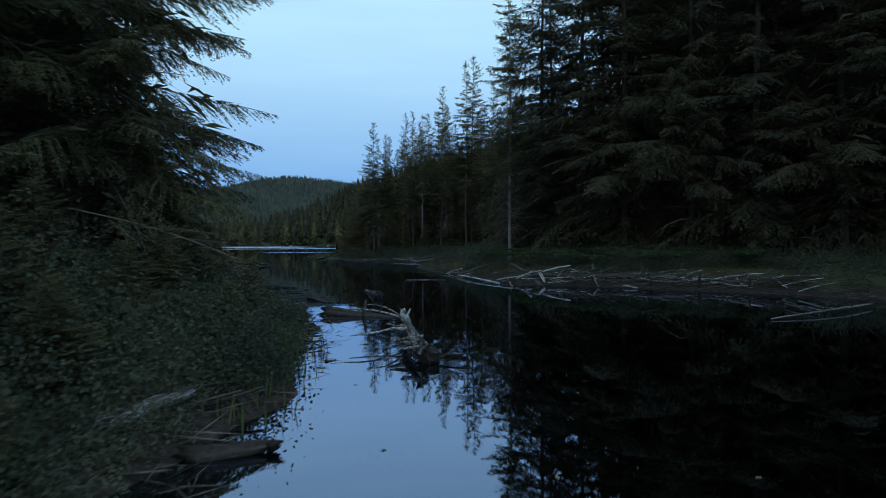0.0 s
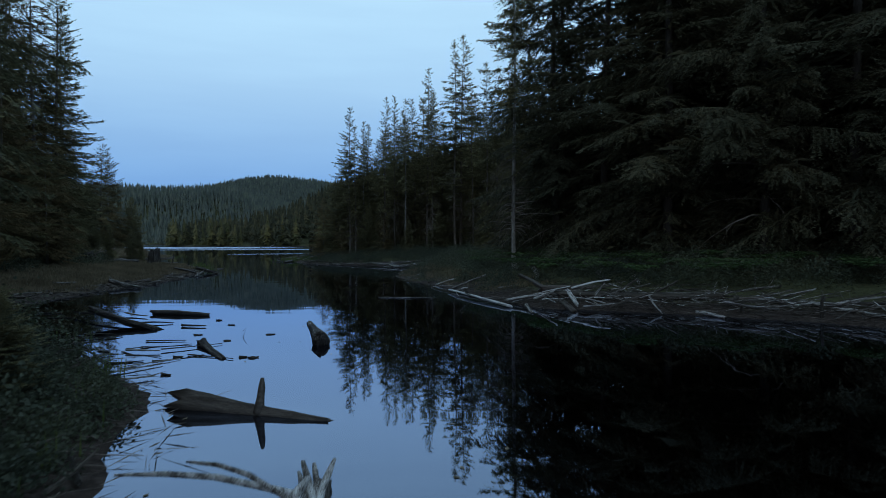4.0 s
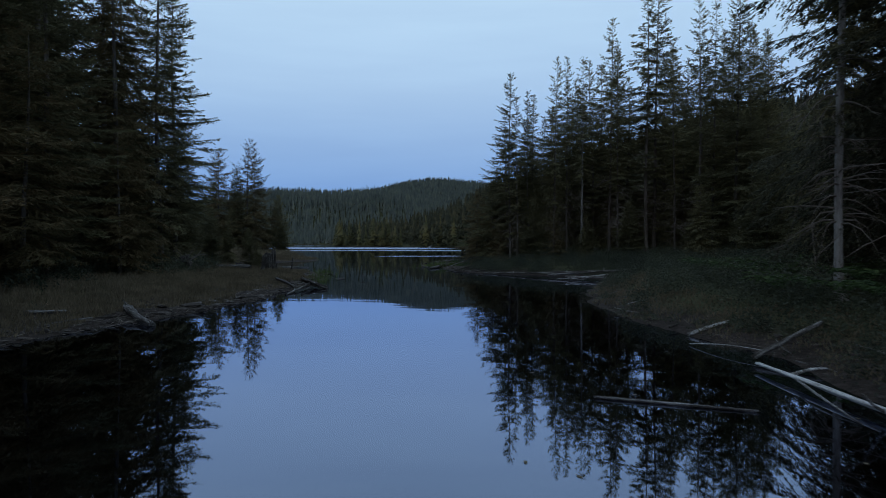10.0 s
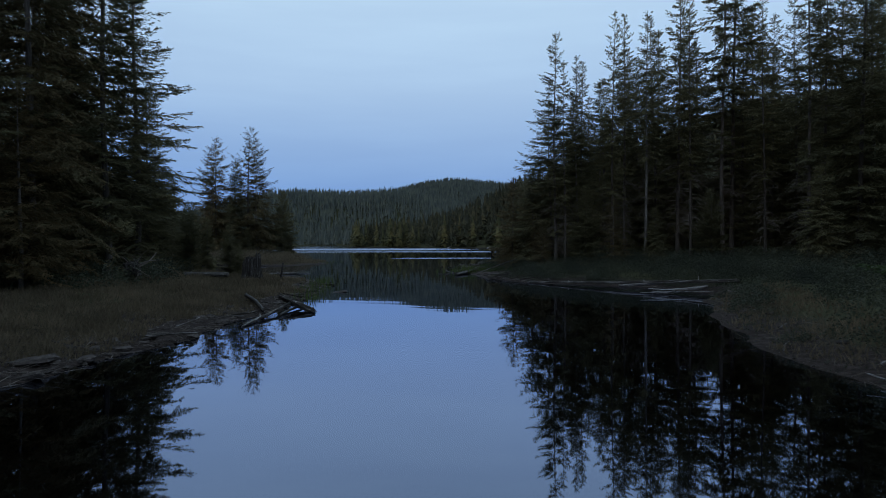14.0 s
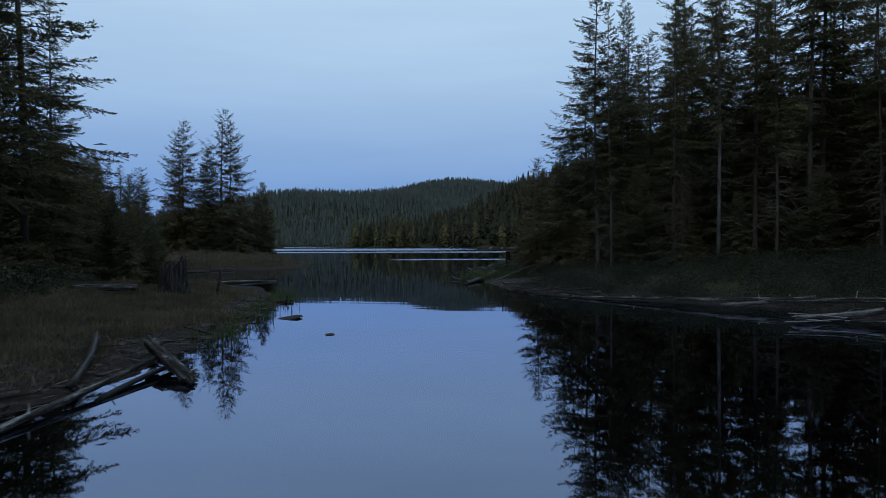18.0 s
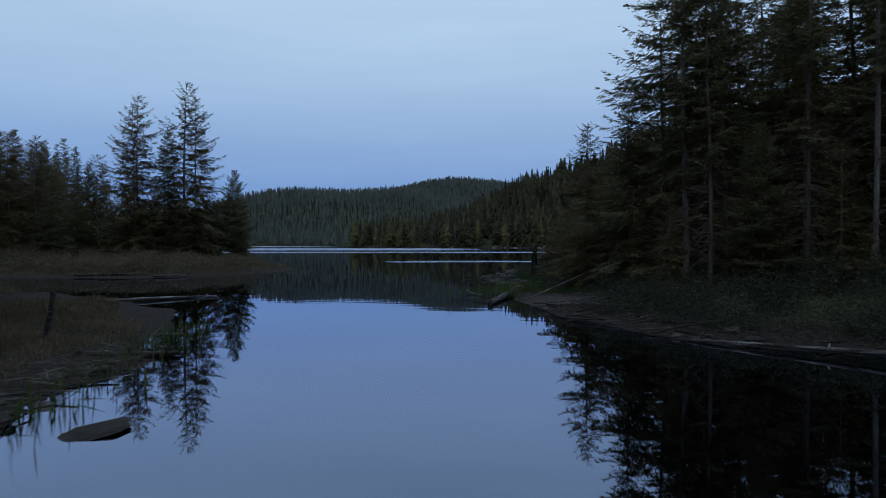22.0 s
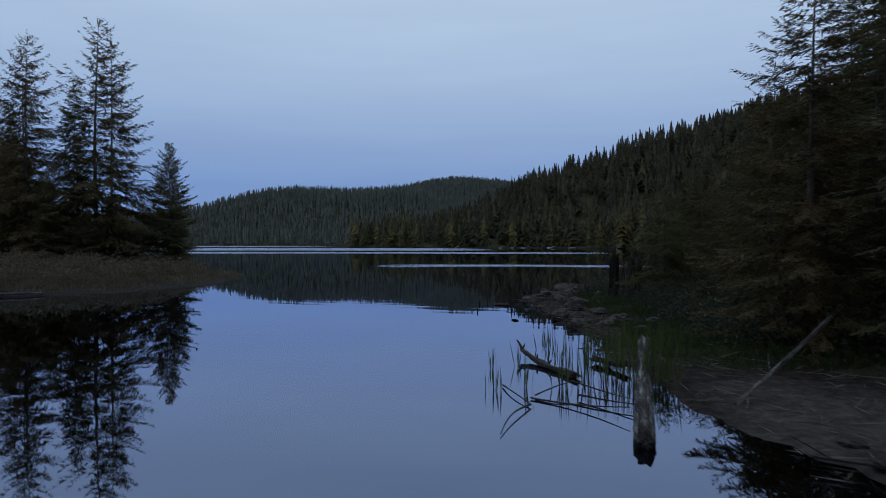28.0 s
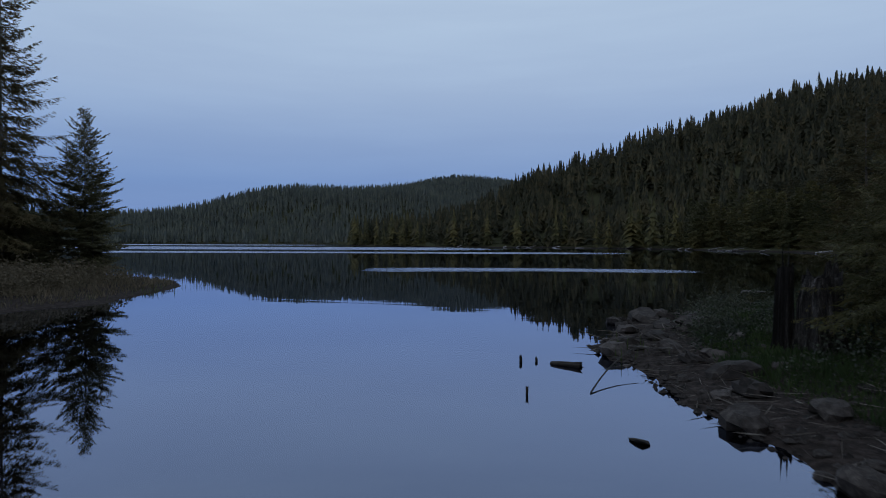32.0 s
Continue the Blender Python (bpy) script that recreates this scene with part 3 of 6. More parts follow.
FIRS = [conifer(20, 0.7, 3.1, "fir", 0.36, 6, 0.15, 0.095, 0.16, 0.027, ragged=0.35, fill=8), conifer(20, 1.0, 2.8, "hemlock", 0.38, 6, 0.15, 0.095, 0.16, 0.027, ragged=0.4, fill=8),
        conifer(20, 0.8, 3.3, "fir", 0.40, 6, 0.15, 0.095, 0.16, 0.027, lean=2.0, ragged=0.32, fill=8), conifer(20, 1.8, 2.6, "hemlock", 0.38, 6, 0.15, 0.095, 0.16, 0.027, ragged=0.42, lean=4.0, dead=20, fill=18)]
EDGE = [conifer(20, 0.9, 3.4, "hemlock", 0.40, 6, 0.12, 0.08, 0.13, 0.020, ragged=0.45, fill=8), conifer(20, 1.4, 3.1, "weeping", 0.40, 6, 0.12, 0.08, 0.13, 0.020, ragged=0.5, lean=2.0, fill=8, dead=16)]
BARE = [conifer(20, 5.5, 2.2, "fir", 0.44, 5, 0.13, 0.09, 0.17, 0.028, low=0.35, trunk_r=0.14, dead=60, ragged=0.42, fan=0.38, fill=8), conifer(20, 8.0, 1.8, "hemlock", 0.46, 5, 0.13, 0.09, 0.17, 0.028, low=0.35, trunk_r=0.14, dead=56, lean=3.0, ragged=0.5, fan=0.36, fill=8),
        conifer(20, 4.5, 2.4, "fir", 0.44, 5, 0.13, 0.09, 0.17, 0.028, low=0.3, trunk_r=0.14, dead=66, lean=1.0, ragged=0.45, fan=0.38, fill=8)]
CEDARS = [conifer(15, 0.8, 2.6, "cedar", 0.38, 6, 0.125, 0.075, 0.15, 0.024, ragged=0.42, fill=4, dead=24, fan=0.28, bare=0.15), conifer(15, 1.0, 2.5, "cedar", 0.42, 6, 0.125, 0.075, 0.15, 0.024, ragged=0.5, lean=2.0, fill=4, dead=30, fan=0.26, bare=0.2),
          conifer(15, 1.0, 2.8, "cedar", 0.38, 6, 0.125, 0.075, 0.15, 0.024, lean=4.0, fill=8, ragged=0.4, fan=0.28, bare=0.15)]
YOUNG = [conifer(8, 0.3, 2.1, "young", 0.27, 9, 0.11, 0.08, 0.13, 0.024, fill=14), conifer(8, 0.4, 1.8, "hemlock", 0.27, 9, 0.11, 0.08, 0.13, 0.024, fill=14)]
BACK = [conifer(20, 1.5, 3.2, "hemlock", 0.5, 6, 0.28, 0.20, 0.30, 0.055, fill=16, ragged=0.4), conifer(20, 3.0, 2.8, "fir", 0.5, 6, 0.28, 0.20, 0.30, 0.065, dead=12, fill=16, ragged=0.4), conifer(20, 4.0, 2.6, "hemlock", 0.5, 6, 0.28, 0.20, 0.30, 0.065, dead=16, fill=14, ragged=0.4)]


def tree(x, y, h, kinds, which, ref, label, mat=M_FIR, bark=M_BARK, wide=1.0, turn=None, group="trees along the lake shore"):
    trunk, crown, snags = kinds[which % len(kinds)]
    root = new({id(FIRS): "fir_tree", id(EDGE): "hemlock_tree", id(BARE): "spruce_tree", id(CEDARS): "cedar_tree", id(YOUNG): "young_conifer"}.get(id(kinds), "conifer"))
    root.location = (x, y, float(height(x, y)))
    k = h / ref
    root.scale = (k * wide, k * wide, k)
    root.rotation_euler = (RNG.normal() * 0.012, RNG.normal() * 0.012, RNG.uniform(0, 6.283) if turn is None else turn)
    root.empty_display_size = 0.3
    for nm, me, mt in (("trunk", trunk, bark), ("crown", crown, mat), ("dead_branchwork", snags, M_DEAD)):
        if me:
            ob = put(nm, me, mt, root)
            if nm == "dead_branchwork":
                ob["kind"] = "stuff"
            if ob.material_slots[0].material != mt:
                ob.material_slots[0].link = "OBJECT"
                ob.material_slots[0].material = mt
    return tagged(root, label, "tree", group)


# ---- trees one by one ----
DARK = "tall dark green conifer with dense drooping limbs"
THIN = "tall conifer with a bare lower trunk and dead limbs"
CED = "open feathery cedar with olive and rusty sprays"
# shore trees beyond the narrows, right bank: x, y, height, kind, variant, width
for x, y, h, kinds, i, w in [
        (-6.4, 74.4, 14.0, FIRS, 3, 0.62), (-9.6, 73.6, 7.0, FIRS, 1, 0.6), (-2.4, 79.5, 15.0, FIRS, 0, 0.8), (-1.4, 76.4, 16.5, FIRS, 2, 0.75), (-3.4, 77.4, 15.0, FIRS, 1, 0.7), (7.6, 66.6, 18.6, FIRS, 0, 0.9),
        (9.2, 69.5, 16.5, FIRS, 2, 0.9), (6.0, 77.5, 16.5, FIRS, 0, 0.8), (-5.0, 79.0, 13.5, FIRS, 2, 0.9), (1.5, 80.5, 16.0, FIRS, 1, 1.0)]:
    tree(x, y, h, kinds, i, 20, DARK, wide=w * 20 / h if h < 17 else w)
for x, y, h, kinds, i, w, bark in [
        (-8.0, 71.6, 15.4, BARE, 2, 1.05, M_BARK), (-7.3, 70.9, 13.2, BARE, 0, 0.8, M_BARK), (-4.5, 71.2, 16.0, BARE, 2, 0.8, M_BARK), (-0.2, 74.8, 19.6, BARE, 0, 0.95, M_BARK), (5.6, 67.4, 18.2, BARE, 2, 0.85, M_BARK), (4.6, 72.5, 16.5, BARE, 0, 0.8, M_BARK),
        (-2.4, 71.9, 15.8, BARE, 1, 0.9, M_PALEBARK), (2.9, 76.6, 23.0, BARE, 1, 0.9, M_BARK), (3.5, 77.2, 23.8, BARE, 2, 1.0, M_BARK),
        (0.4, 73.0, 17.0, BARE, 0, 0.7, M_BARK), (-6.6, 72.6, 14.0, BARE, 2, 0.9, M_BARK), (4.29, 39.3, 21.5, BARE, 2, 0.72, M_PALEBARK),
        (-3.6, 74.5, 16.5, BARE, 0, 0.8, M_BARK), (6.6, 68.6, 18.0, BARE, 1, 0.8, M_BARK)]:
    tree(x, y, h, kinds, i, 20, THIN, bark=bark, wide=w)
# dense forest edge on the right bank, its shade painted into needles and bark
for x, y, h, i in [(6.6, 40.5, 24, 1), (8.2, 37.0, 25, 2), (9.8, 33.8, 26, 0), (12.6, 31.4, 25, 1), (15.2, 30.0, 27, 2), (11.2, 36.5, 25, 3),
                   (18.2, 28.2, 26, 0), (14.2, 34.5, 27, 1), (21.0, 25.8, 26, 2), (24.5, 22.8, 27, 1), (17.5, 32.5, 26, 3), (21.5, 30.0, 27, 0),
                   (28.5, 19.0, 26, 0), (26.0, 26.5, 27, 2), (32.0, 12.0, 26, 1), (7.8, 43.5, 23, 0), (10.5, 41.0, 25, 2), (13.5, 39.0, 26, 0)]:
    tree(x, y, h, EDGE, i, 20, DARK, mat=M_SHADEFIR, bark=M_SHADEBARK, wide=0.95)
# spit and right shore beyond it
OPEN = [conifer(7, 1.0, 2.3, "cedar", 0.28, 7, 0.10, 0.07, 0.11, 0.020, ragged=0.5, fill=3, dead=16, trunk_r=0.075, fan=0.3)]
for x, y, h, kinds, i, ref, mat in [(-11.33, 75.3, 6.6, CEDARS, 2, 15, M_CEDAR), (-9.2, 76.4, 7.4, CEDARS, 0, 15, M_CEDAR), (-8.4, 73.6, 11.0, CEDARS, 2, 15, M_FIR),
                                    (-12.9, 84.0, 3.5, OPEN, 0, 7, M_SHOREFIR), (-12.2, 87.5, 2.8, YOUNG, 0, 8, M_FIR), (-10.6, 83.4, 4.4, OPEN, 0, 7, M_CEDAR), (-11.0, 79.4, 5.0, OPEN, 0, 7, M_CEDAR), (-9.0, 82.5, 6.5, CEDARS, 2, 15, M_CEDAR), (-7.2, 78.8, 13.0, FIRS, 0, 20, M_FIR),
                                    (-9.0, 88.0, 8.0, CEDARS, 0, 15, M_CEDAR), (-10.8, 91.5, 5.5, CEDARS, 2, 15, M_CEDAR), (-6.5, 86.0, 14.0, FIRS, 2, 20, M_FIR),
                                    (-5.2, 92.0, 12.0, FIRS, 1, 20, M_FIR), (-3.0, 84.0, 17.0, FIRS, 3, 20, M_FIR), (-8.2, 96.0, 7.0, CEDARS, 2, 15, M_CEDAR), (-6.0, 70.2, 5.0, YOUNG, 0, 8, M_FIR), (-8.6, 69.6, 3.4, CEDARS, 1, 15, M_CEDAR), (-4.4, 68.6, 4.0, CEDARS, 0, 15, M_CEDAR), (-9.4, 72.0, 3.0, YOUNG, 1, 8, M_CEDAR),
                                    (-2.0, 69.4, 3.4, YOUNG, 1, 8, M_FIR), (1.0, 69.0, 4.2, YOUNG, 0, 8, M_FIR), (5.0, 63.5, 5.0, YOUNG, 1, 8, M_FIR), (8.0, 60.5, 6.5, YOUNG, 0, 8, M_FIR),
                                    (9.5, 56.0, 7.0, YOUNG, 1, 8, M_FIR), (8.5, 50.0, 6.0, YOUNG, 0, 8, M_FIR)]:
    tree(x, y, h, kinds, i, ref, "bushy young conifer at the water's edge" if h < 10 else DARK, mat=mat, wide=1.25 if kinds is CEDARS else 1.0)
# left bank
for x, y, h, i, w in [(-29.6, 59.4, 20.5, 0, 1.0), (-33.5, 59.0, 25, 1, 0.9), (-27.0, 54.5, 22, 2, 0.9), (-30.5, 54.0, 24, 3, 1.0), (-25.6, 49.4, 21, 1, 0.9), (-28.5, 47.5, 24, 0, 1.0),
                      (-33.0, 50.5, 25, 2, 1.0), (-24.5, 44.0, 20, 2, 0.9), (-27.5, 41.0, 23, 1, 1.0), (-31.5, 62.5, 13.0, 2, 0.9), (-33.5, 64.5, 8.0, 0, 1.0), (-36.0, 60.5, 20, 3, 1.0)]:
    tree(x, y, h, FIRS, i, 20, DARK, mat=M_CEDAR if i in (1, 3) else M_FIR, wide=w)
for x, y, h, i in [(-21.8, 40.4, 9.5, 2), (-20.6, 35.8, 9.0, 0), (-19.4, 31.6, 11, 2), (-22.6, 36.0, 15, 0), (-17.6, 27.2, 10, 1), (-20.0, 27.5, 15, 2), (-23.4, 47.0, 7.0, 2), (-15.5, 23.5, 13, 0)]:
    tree(x, y, h, CEDARS, i, 15, "shaggy cedar with rust-tinged drooping limbs", mat=M_CEDAR, wide=1.3)
for x, y, h, i in [(-30.0, 64.4, 4.1, 0), (-24.6, 60.6, 2.8, 0), (-23.6, 59.9, 1.9, 1), (-27.6, 62.8, 3.4, 1), (-32.0, 66.5, 4.6, 1), (-34.4, 67.4, 5.0, 0)]:
    tree(x, y, h, YOUNG, i, 8, "bushy dark young conifer behind a stump")
# near left: one broad tree that reaches over the channel, others behind it
NEAR = [conifer(17, 1.2, 3.4, "weeping", 0.32, 8, 0.08, 0.055, 0.09, 0.014, dead=50, lean=1.0, ragged=0.32, fill=24, bare=0.15)]
tree(-8.1, 14.6, 17.5, NEAR, 0, 17, "broad shaggy conifer reaching over the channel", mat=M_FIR, turn=0.6, wide=1.1)
for x, y, h, i in [(-10.6, 12.0, 19, 1), (-11.5, 16.5, 20, 2), (-13.0, 10.0, 20, 0), (-9.2, 8.2, 18, 2), (-12.2, 6.0, 20, 1), (-14.6, 18.5, 21, 1), (-15.5, 13.5, 22, 3), (-10.5, 2.0, 18, 0)]:
    tree(x, y, h, FIRS, i, 20, DARK)
for k in range(19):
    x = -88 - 3.2 * k + RNG.normal() * 1.2
    y = np.interp(-x, [80, 110, 160], [124, 146, 200]) - RNG.uniform(4, 9)
    tree(x, y, RNG.uniform(11, 20), BACK, k, 20, "pointed dark conifer on the far side of the cove", wide=0.8)
# seedlings in the shrubs of the near bank
for x, y, h in [(-3.3, 4.4, 0.9), (-3.9, 6.2, 1.2), (-3.2, 8.3, 0.8), (-4.4, 8.6, 1.5), (-3.6, 10.4, 1.0), (-4.9, 10.8, 1.7), (-4.0, 12.6, 1.1), (-5.4, 13.2, 1.8), (-4.7, 15.2, 1.2),
                (-6.0, 16.4, 1.6), (-4.6, 4.8, 1.6), (-5.3, 7.0, 2.0), (-6.0, 9.2, 2.3), (-7.2, 17.6, 2.0), (-8.8, 19.6, 2.2)]:
    tree(x, y, h, YOUNG, int(h * 10), 8, "feathery hemlock seedling among the bank shrubs", wide=1.7, group="seedlings on the near bank")
# the little wooded point across the cove
for x, y, h, i, w in [(-44.9, 94.6, 15.3, 1, 1.12), (-44.2, 95.2, 14.2, 0, 0.95), (-47.6, 92.2, 13.6, 2, 1.0), (-48.3, 92.8, 12.8, 0, 0.85)]:
    tree(x, y, h, CEDARS, i, 15, CED, mat=M_CEDAR, wide=w)
for x, y, h, i, w in [(-46.6, 94.6, 11.5, 1, 0.75), (-46.0, 92.6, 6.0, 0, 1.0), (-49.5, 94.0, 7.0, 1, 1.0), (-42.3, 98.0, 8.2, 0, 0.95), (-41.0, 97.2, 3.4, 1, 1.2), (-44.0, 93.0, 3.4, 0, 1.3), (-43.2, 96.6, 4.2, 1, 1.3), (-45.2, 96.2, 4.6, 0, 1.2), (-47.0, 93.6, 4.0, 1, 1.3), (-48.6, 91.2, 4.4, 0, 1.2), (-50.4, 92.4, 5.0, 1, 1.2), (-45.6, 91.4, 2.6, 1, 1.4), (-42.6, 95.2, 2.4, 0, 1.5), (-52.0, 91.0, 5.2, 0, 1.1)]:
    tree(x, y, h, YOUNG, i, 8, "dense dark green young spruce on the point", wide=w)


def scatter(n, x0, x1, y0, y1, gap, ok, tries=40, taken=None):
    pts = list(taken or [])
    new_pts = []
    for _ in range(n * tries):
        if len(new_pts) >= n:
            break
        p = (RNG.uniform(x0, x1), RNG.uniform(y0, y1))
        if ok(*p) and all((p[0] - q[0]) ** 2 + (p[1] - q[1]) ** 2 > gap * gap for q in pts):
            pts.append(p)
            new_pts.append(p)
    return new_pts


# forest behind the first row
for x, y in scatter(34, 12, 48, 14, 60, 3.4, lambda x, y: shore_distance(x, y) > 15 and y > 58 - 1.7 * x and not (y > 44 and x < 18)):
    tree(x, y, RNG.uniform(21, 27), BACK, int(RNG.integers(3)), 20, DARK, group="forest behind the shore")
for x, y in scatter(26, -8, 34, 74, 118, 3.4, lambda x, y: shore_distance(x, y) > 9 and y > 79):
    tree(x, y, RNG.uniform(12, 19), BACK, int(RNG.integers(3)), 20, DARK, group="forest behind the shore")
for x, y in scatter(38, -60, -13, 0, 62, 3.2, lambda x, y: shore_distance(x, y) > 15 and (y < 52 or x < -33)):
    tree(x, y, RNG.uniform(19, 26), BACK, int(RNG.integers(3)), 20, DARK, group="forest behind the shore")
for x, y in scatter(30, -150, -84, 112, 200, 4.5, lambda x, y: 1 < shore_distance(x, y) < 26):
    tree(x, y, RNG.uniform(13, 20), BACK, int(RNG.integers(3)), 20, DARK, group="forest behind the shore")
for x, y in scatter(20, -95, -56, 66, 112, 4.0, lambda x, y: shore_distance(x, y) > 5):
    tree(x, y, RNG.uniform(6, 10.5), BACK, int(RNG.integers(3)), 20, DARK, group="forest behind the shore")


for x, y in scatter(12, -3, 12, 70, 92, 2.6, lambda x, y: x < 0.328 * (y - 26.4) - 4.4 and shore_distance(x, y) > 6.5):
    tree(x, y, RNG.uniform(6, 11), (FIRS, BACK)[int(RNG.integers(2))], int(RNG.integers(4)), 20, DARK, group="forest behind the shore", wide=1.2)
for x, y, h in [(8.6, 72.0, 18.0), (10.3, 73.4, 17.5), (7.0, 75.2, 17.0), (9.2, 77.0, 18.5), (10.6, 70.6, 16.0), (0.6, 78.4, 18.0), (4.6, 78.6, 17.0), (11.8, 75.8, 18.0), (5.4, 74.6, 13.0)]:
    tree(x, y, h, FIRS, int(h * 2), 20, DARK, wide=0.85, group="forest behind the shore")
# low mixed wood behind the point
for x, y in scatter(32, -80, -50.5, 80, 108, 2.0, lambda x, y: shore_distance(x, y) > 2.2 and (x < -53 or y < 91)):
    far_in = min(max((-x - 54) / 8, 0), 1)
    k = int(RNG.integers(3))
    tree(x, y, RNG.uniform(3.2, 5.2) + 5.2 * far_in, (FIRS, CEDARS, YOUNG)[k], int(RNG.integers(4)), (20, 15, 8)[k] * 0.8, "olive young conifer in the wood behind the point", mat=(M_FIR, M_CEDAR, M_FIR)[k], wide=1.35 if k < 2 else 0.75, group="young wood behind the point")
for x, y in scatter(20, -47, -30, 36, 58, 2.6, lambda x, y: shore_distance(x, y) > 15.5):
    tree(x, y, RNG.uniform(20, 25), BACK, int(RNG.integers(3)), 20, DARK, group="forest behind the shore")
for x, y in scatter(34, -26, -10.5, -2, 25, 2.0, lambda x, y: shore_distance(x, y) > 7.5):
    tree(x, y, RNG.uniform(18, 24), BACK, int(RNG.integers(3)), 20, DARK, group="forest behind the shore")
for x, y in scatter(16, 12, 30, 24, 44, 2.6, lambda x, y: shore_distance(x, y) > 13):
    tree(x, y, RNG.uniform(22, 27), BACK, int(RNG.integers(3)), 20, DARK, group="forest behind the shore")


# ---- far woods ----
def woods(n, x0, x1, y0, y1, ok, h0, h1, levels, arms, label, mat=M_HAZED, frills=0, slim=1.0):
    """A far wooded slope in one piece: ragged skirts of limbs for each tree."""
    x, y = RNG.uniform(x0, x1, n), RNG.uniform(y0, y1, n)
    sd = shore_distance(x, y)
    keep = ok(x, y, sd)
    x, y, sd = x[keep], y[keep], sd[keep]
    z = height(x, y, sd)
    m = len(x)
    h = RNG.uniform(h0, h1, m) * np.where(RNG.random(m) < 0.15, 1.1, 1)
    r = h * RNG.uniform(0.15, 0.25, m) * slim
    parts = []
    pts = 2 * arms
    for k in range(levels):
        # one skirt of limbs: a ragged cone whose tips droop
        u = k / levels
        rad = r * np.sin(np.clip(0.35 + 1.0 * (1 - u), 0, 1.25) * 1.25) * (1 - u) ** 0.7 * RNG.uniform(0.85, 1.15, m) + 0.1
        top = z + h * min(u + 1.55 / levels, 1.0) * (1 + 0.02 * RNG.normal(size=m)) if k < levels - 1 else z + h
        ang = np.arange(pts) * 6.2832 / pts + RNG.uniform(0, 6.283, m)[:, None] + RNG.normal(size=(m, pts)) * 0.18
        tip = np.arange(pts) % 2 == 0
        rr = rad[:, None] * np.where(tip, RNG.uniform(0.75, 1.3, (m, pts)), RNG.uniform(0.35, 0.7, (m, pts)))
        rz = (z + h * (0.06 + 0.94 * u))[:, None] + (h / levels)[:, None] * np.where(tip, RNG.uniform(-1.1, 0.2, (m, pts)), RNG.uniform(0.0, 0.9, (m, pts)))
        ring = np.stack([x[:, None] + rr * np.cos(ang), y[:, None] + rr * np.sin(ang), rz], -1)
        v = np.concatenate([ring, np.stack([x, y, top], -1)[:, None]], 1).reshape(-1, 3)
        base = np.arange(m)[:, None] * (pts + 1)
        parts.append((v, np.concatenate([base + [[i, (i + 1) % pts, pts]] for i in range(pts)], 1).reshape(-1, 3)))
    if frills:
        ti = np.repeat(np.arange(m), frills)
        u = RNG.uniform(0, 0.97, len(ti))
        rad = (r[ti] * (1 - u) ** 0.8 + 0.1) * RNG.uniform(0.55, 0.95, len(ti))
        az = RNG.uniform(0, 6.283, len(ti))
        o = np.stack([x[ti] + rad * np.cos(az), y[ti] + rad * np.sin(az), z[ti] + h[ti] * (0.06 + 0.94 * u)], 1)
        d = np.stack([np.cos(az), np.sin(az), RNG.uniform(-0.5, 0.25, len(ti))], 1) + RNG.normal(size=(len(ti), 3)) * 0.3
        parts.append(blades(o, d, 0.35 + 0.35 * rad, 0.07 + 0.03 * rad))
    v, t, _ = merge(parts)
    ob = put("distant_woods", mesh_from("distant_woods", v, t), mat)
    return tagged(ob, label, "forest", kind="stuff")


def grove(n, box, ok, h0, h1, label, mat):
    """A nearer part of the slope in one piece: whole limbed crowns, set out unevenly."""
    crowns = []
    for k in range(4):
        trunk, crown, _ = conifer(16, 0.5, (3.0, 3.4, 2.7, 3.2)[k], ("fir", "cedar", "hemlock", "fir")[k], 1.0, 6, 0.75, 0.55, 0.80, 0.19, ragged=0.3, fill=7, fan=0.42, lean=k)
        base = np.empty(len(crown.vertices) * 3, np.float32)
        crown.vertices.foreach_get("co", base)
        tri = np.empty(len(crown.polygons) * 3, np.int32)
        crown.loops.foreach_get("vertex_index", tri)
        crowns.append((base.reshape(-1, 3), tri.reshape(-1, 3)))
        bpy.data.meshes.remove(trunk)
        bpy.data.meshes.remove(crown)
    x, y = RNG.uniform(box[0], box[1], n), RNG.uniform(box[2], box[3], n)
    sd = shore_distance(x, y)
    keep = ok(x, y, sd)
    x, y, sd = x[keep], y[keep], sd[keep]
    z = height(x, y, sd)
    parts = []
    for i in range(len(x)):
        base, tri = crowns[i % 4]
        h, a, w = RNG.uniform(h0, h1) / 16, RNG.uniform(0, 6.28), RNG.uniform(0.9, 1.25)
        ca, sa = math.cos(a) * h * w, math.sin(a) * h * w
        parts.append((np.stack([x[i] + base[:, 0] * ca - base[:, 1] * sa, y[i] + base[:, 0] * sa + base[:, 1] * ca, z[i] + base[:, 2] * h], 1), tri))
    v, t, _ = merge(parts)
    return tagged(put("distant_woods", mesh_from("distant_woods", v, t), mat), label, "forest", kind="stuff")


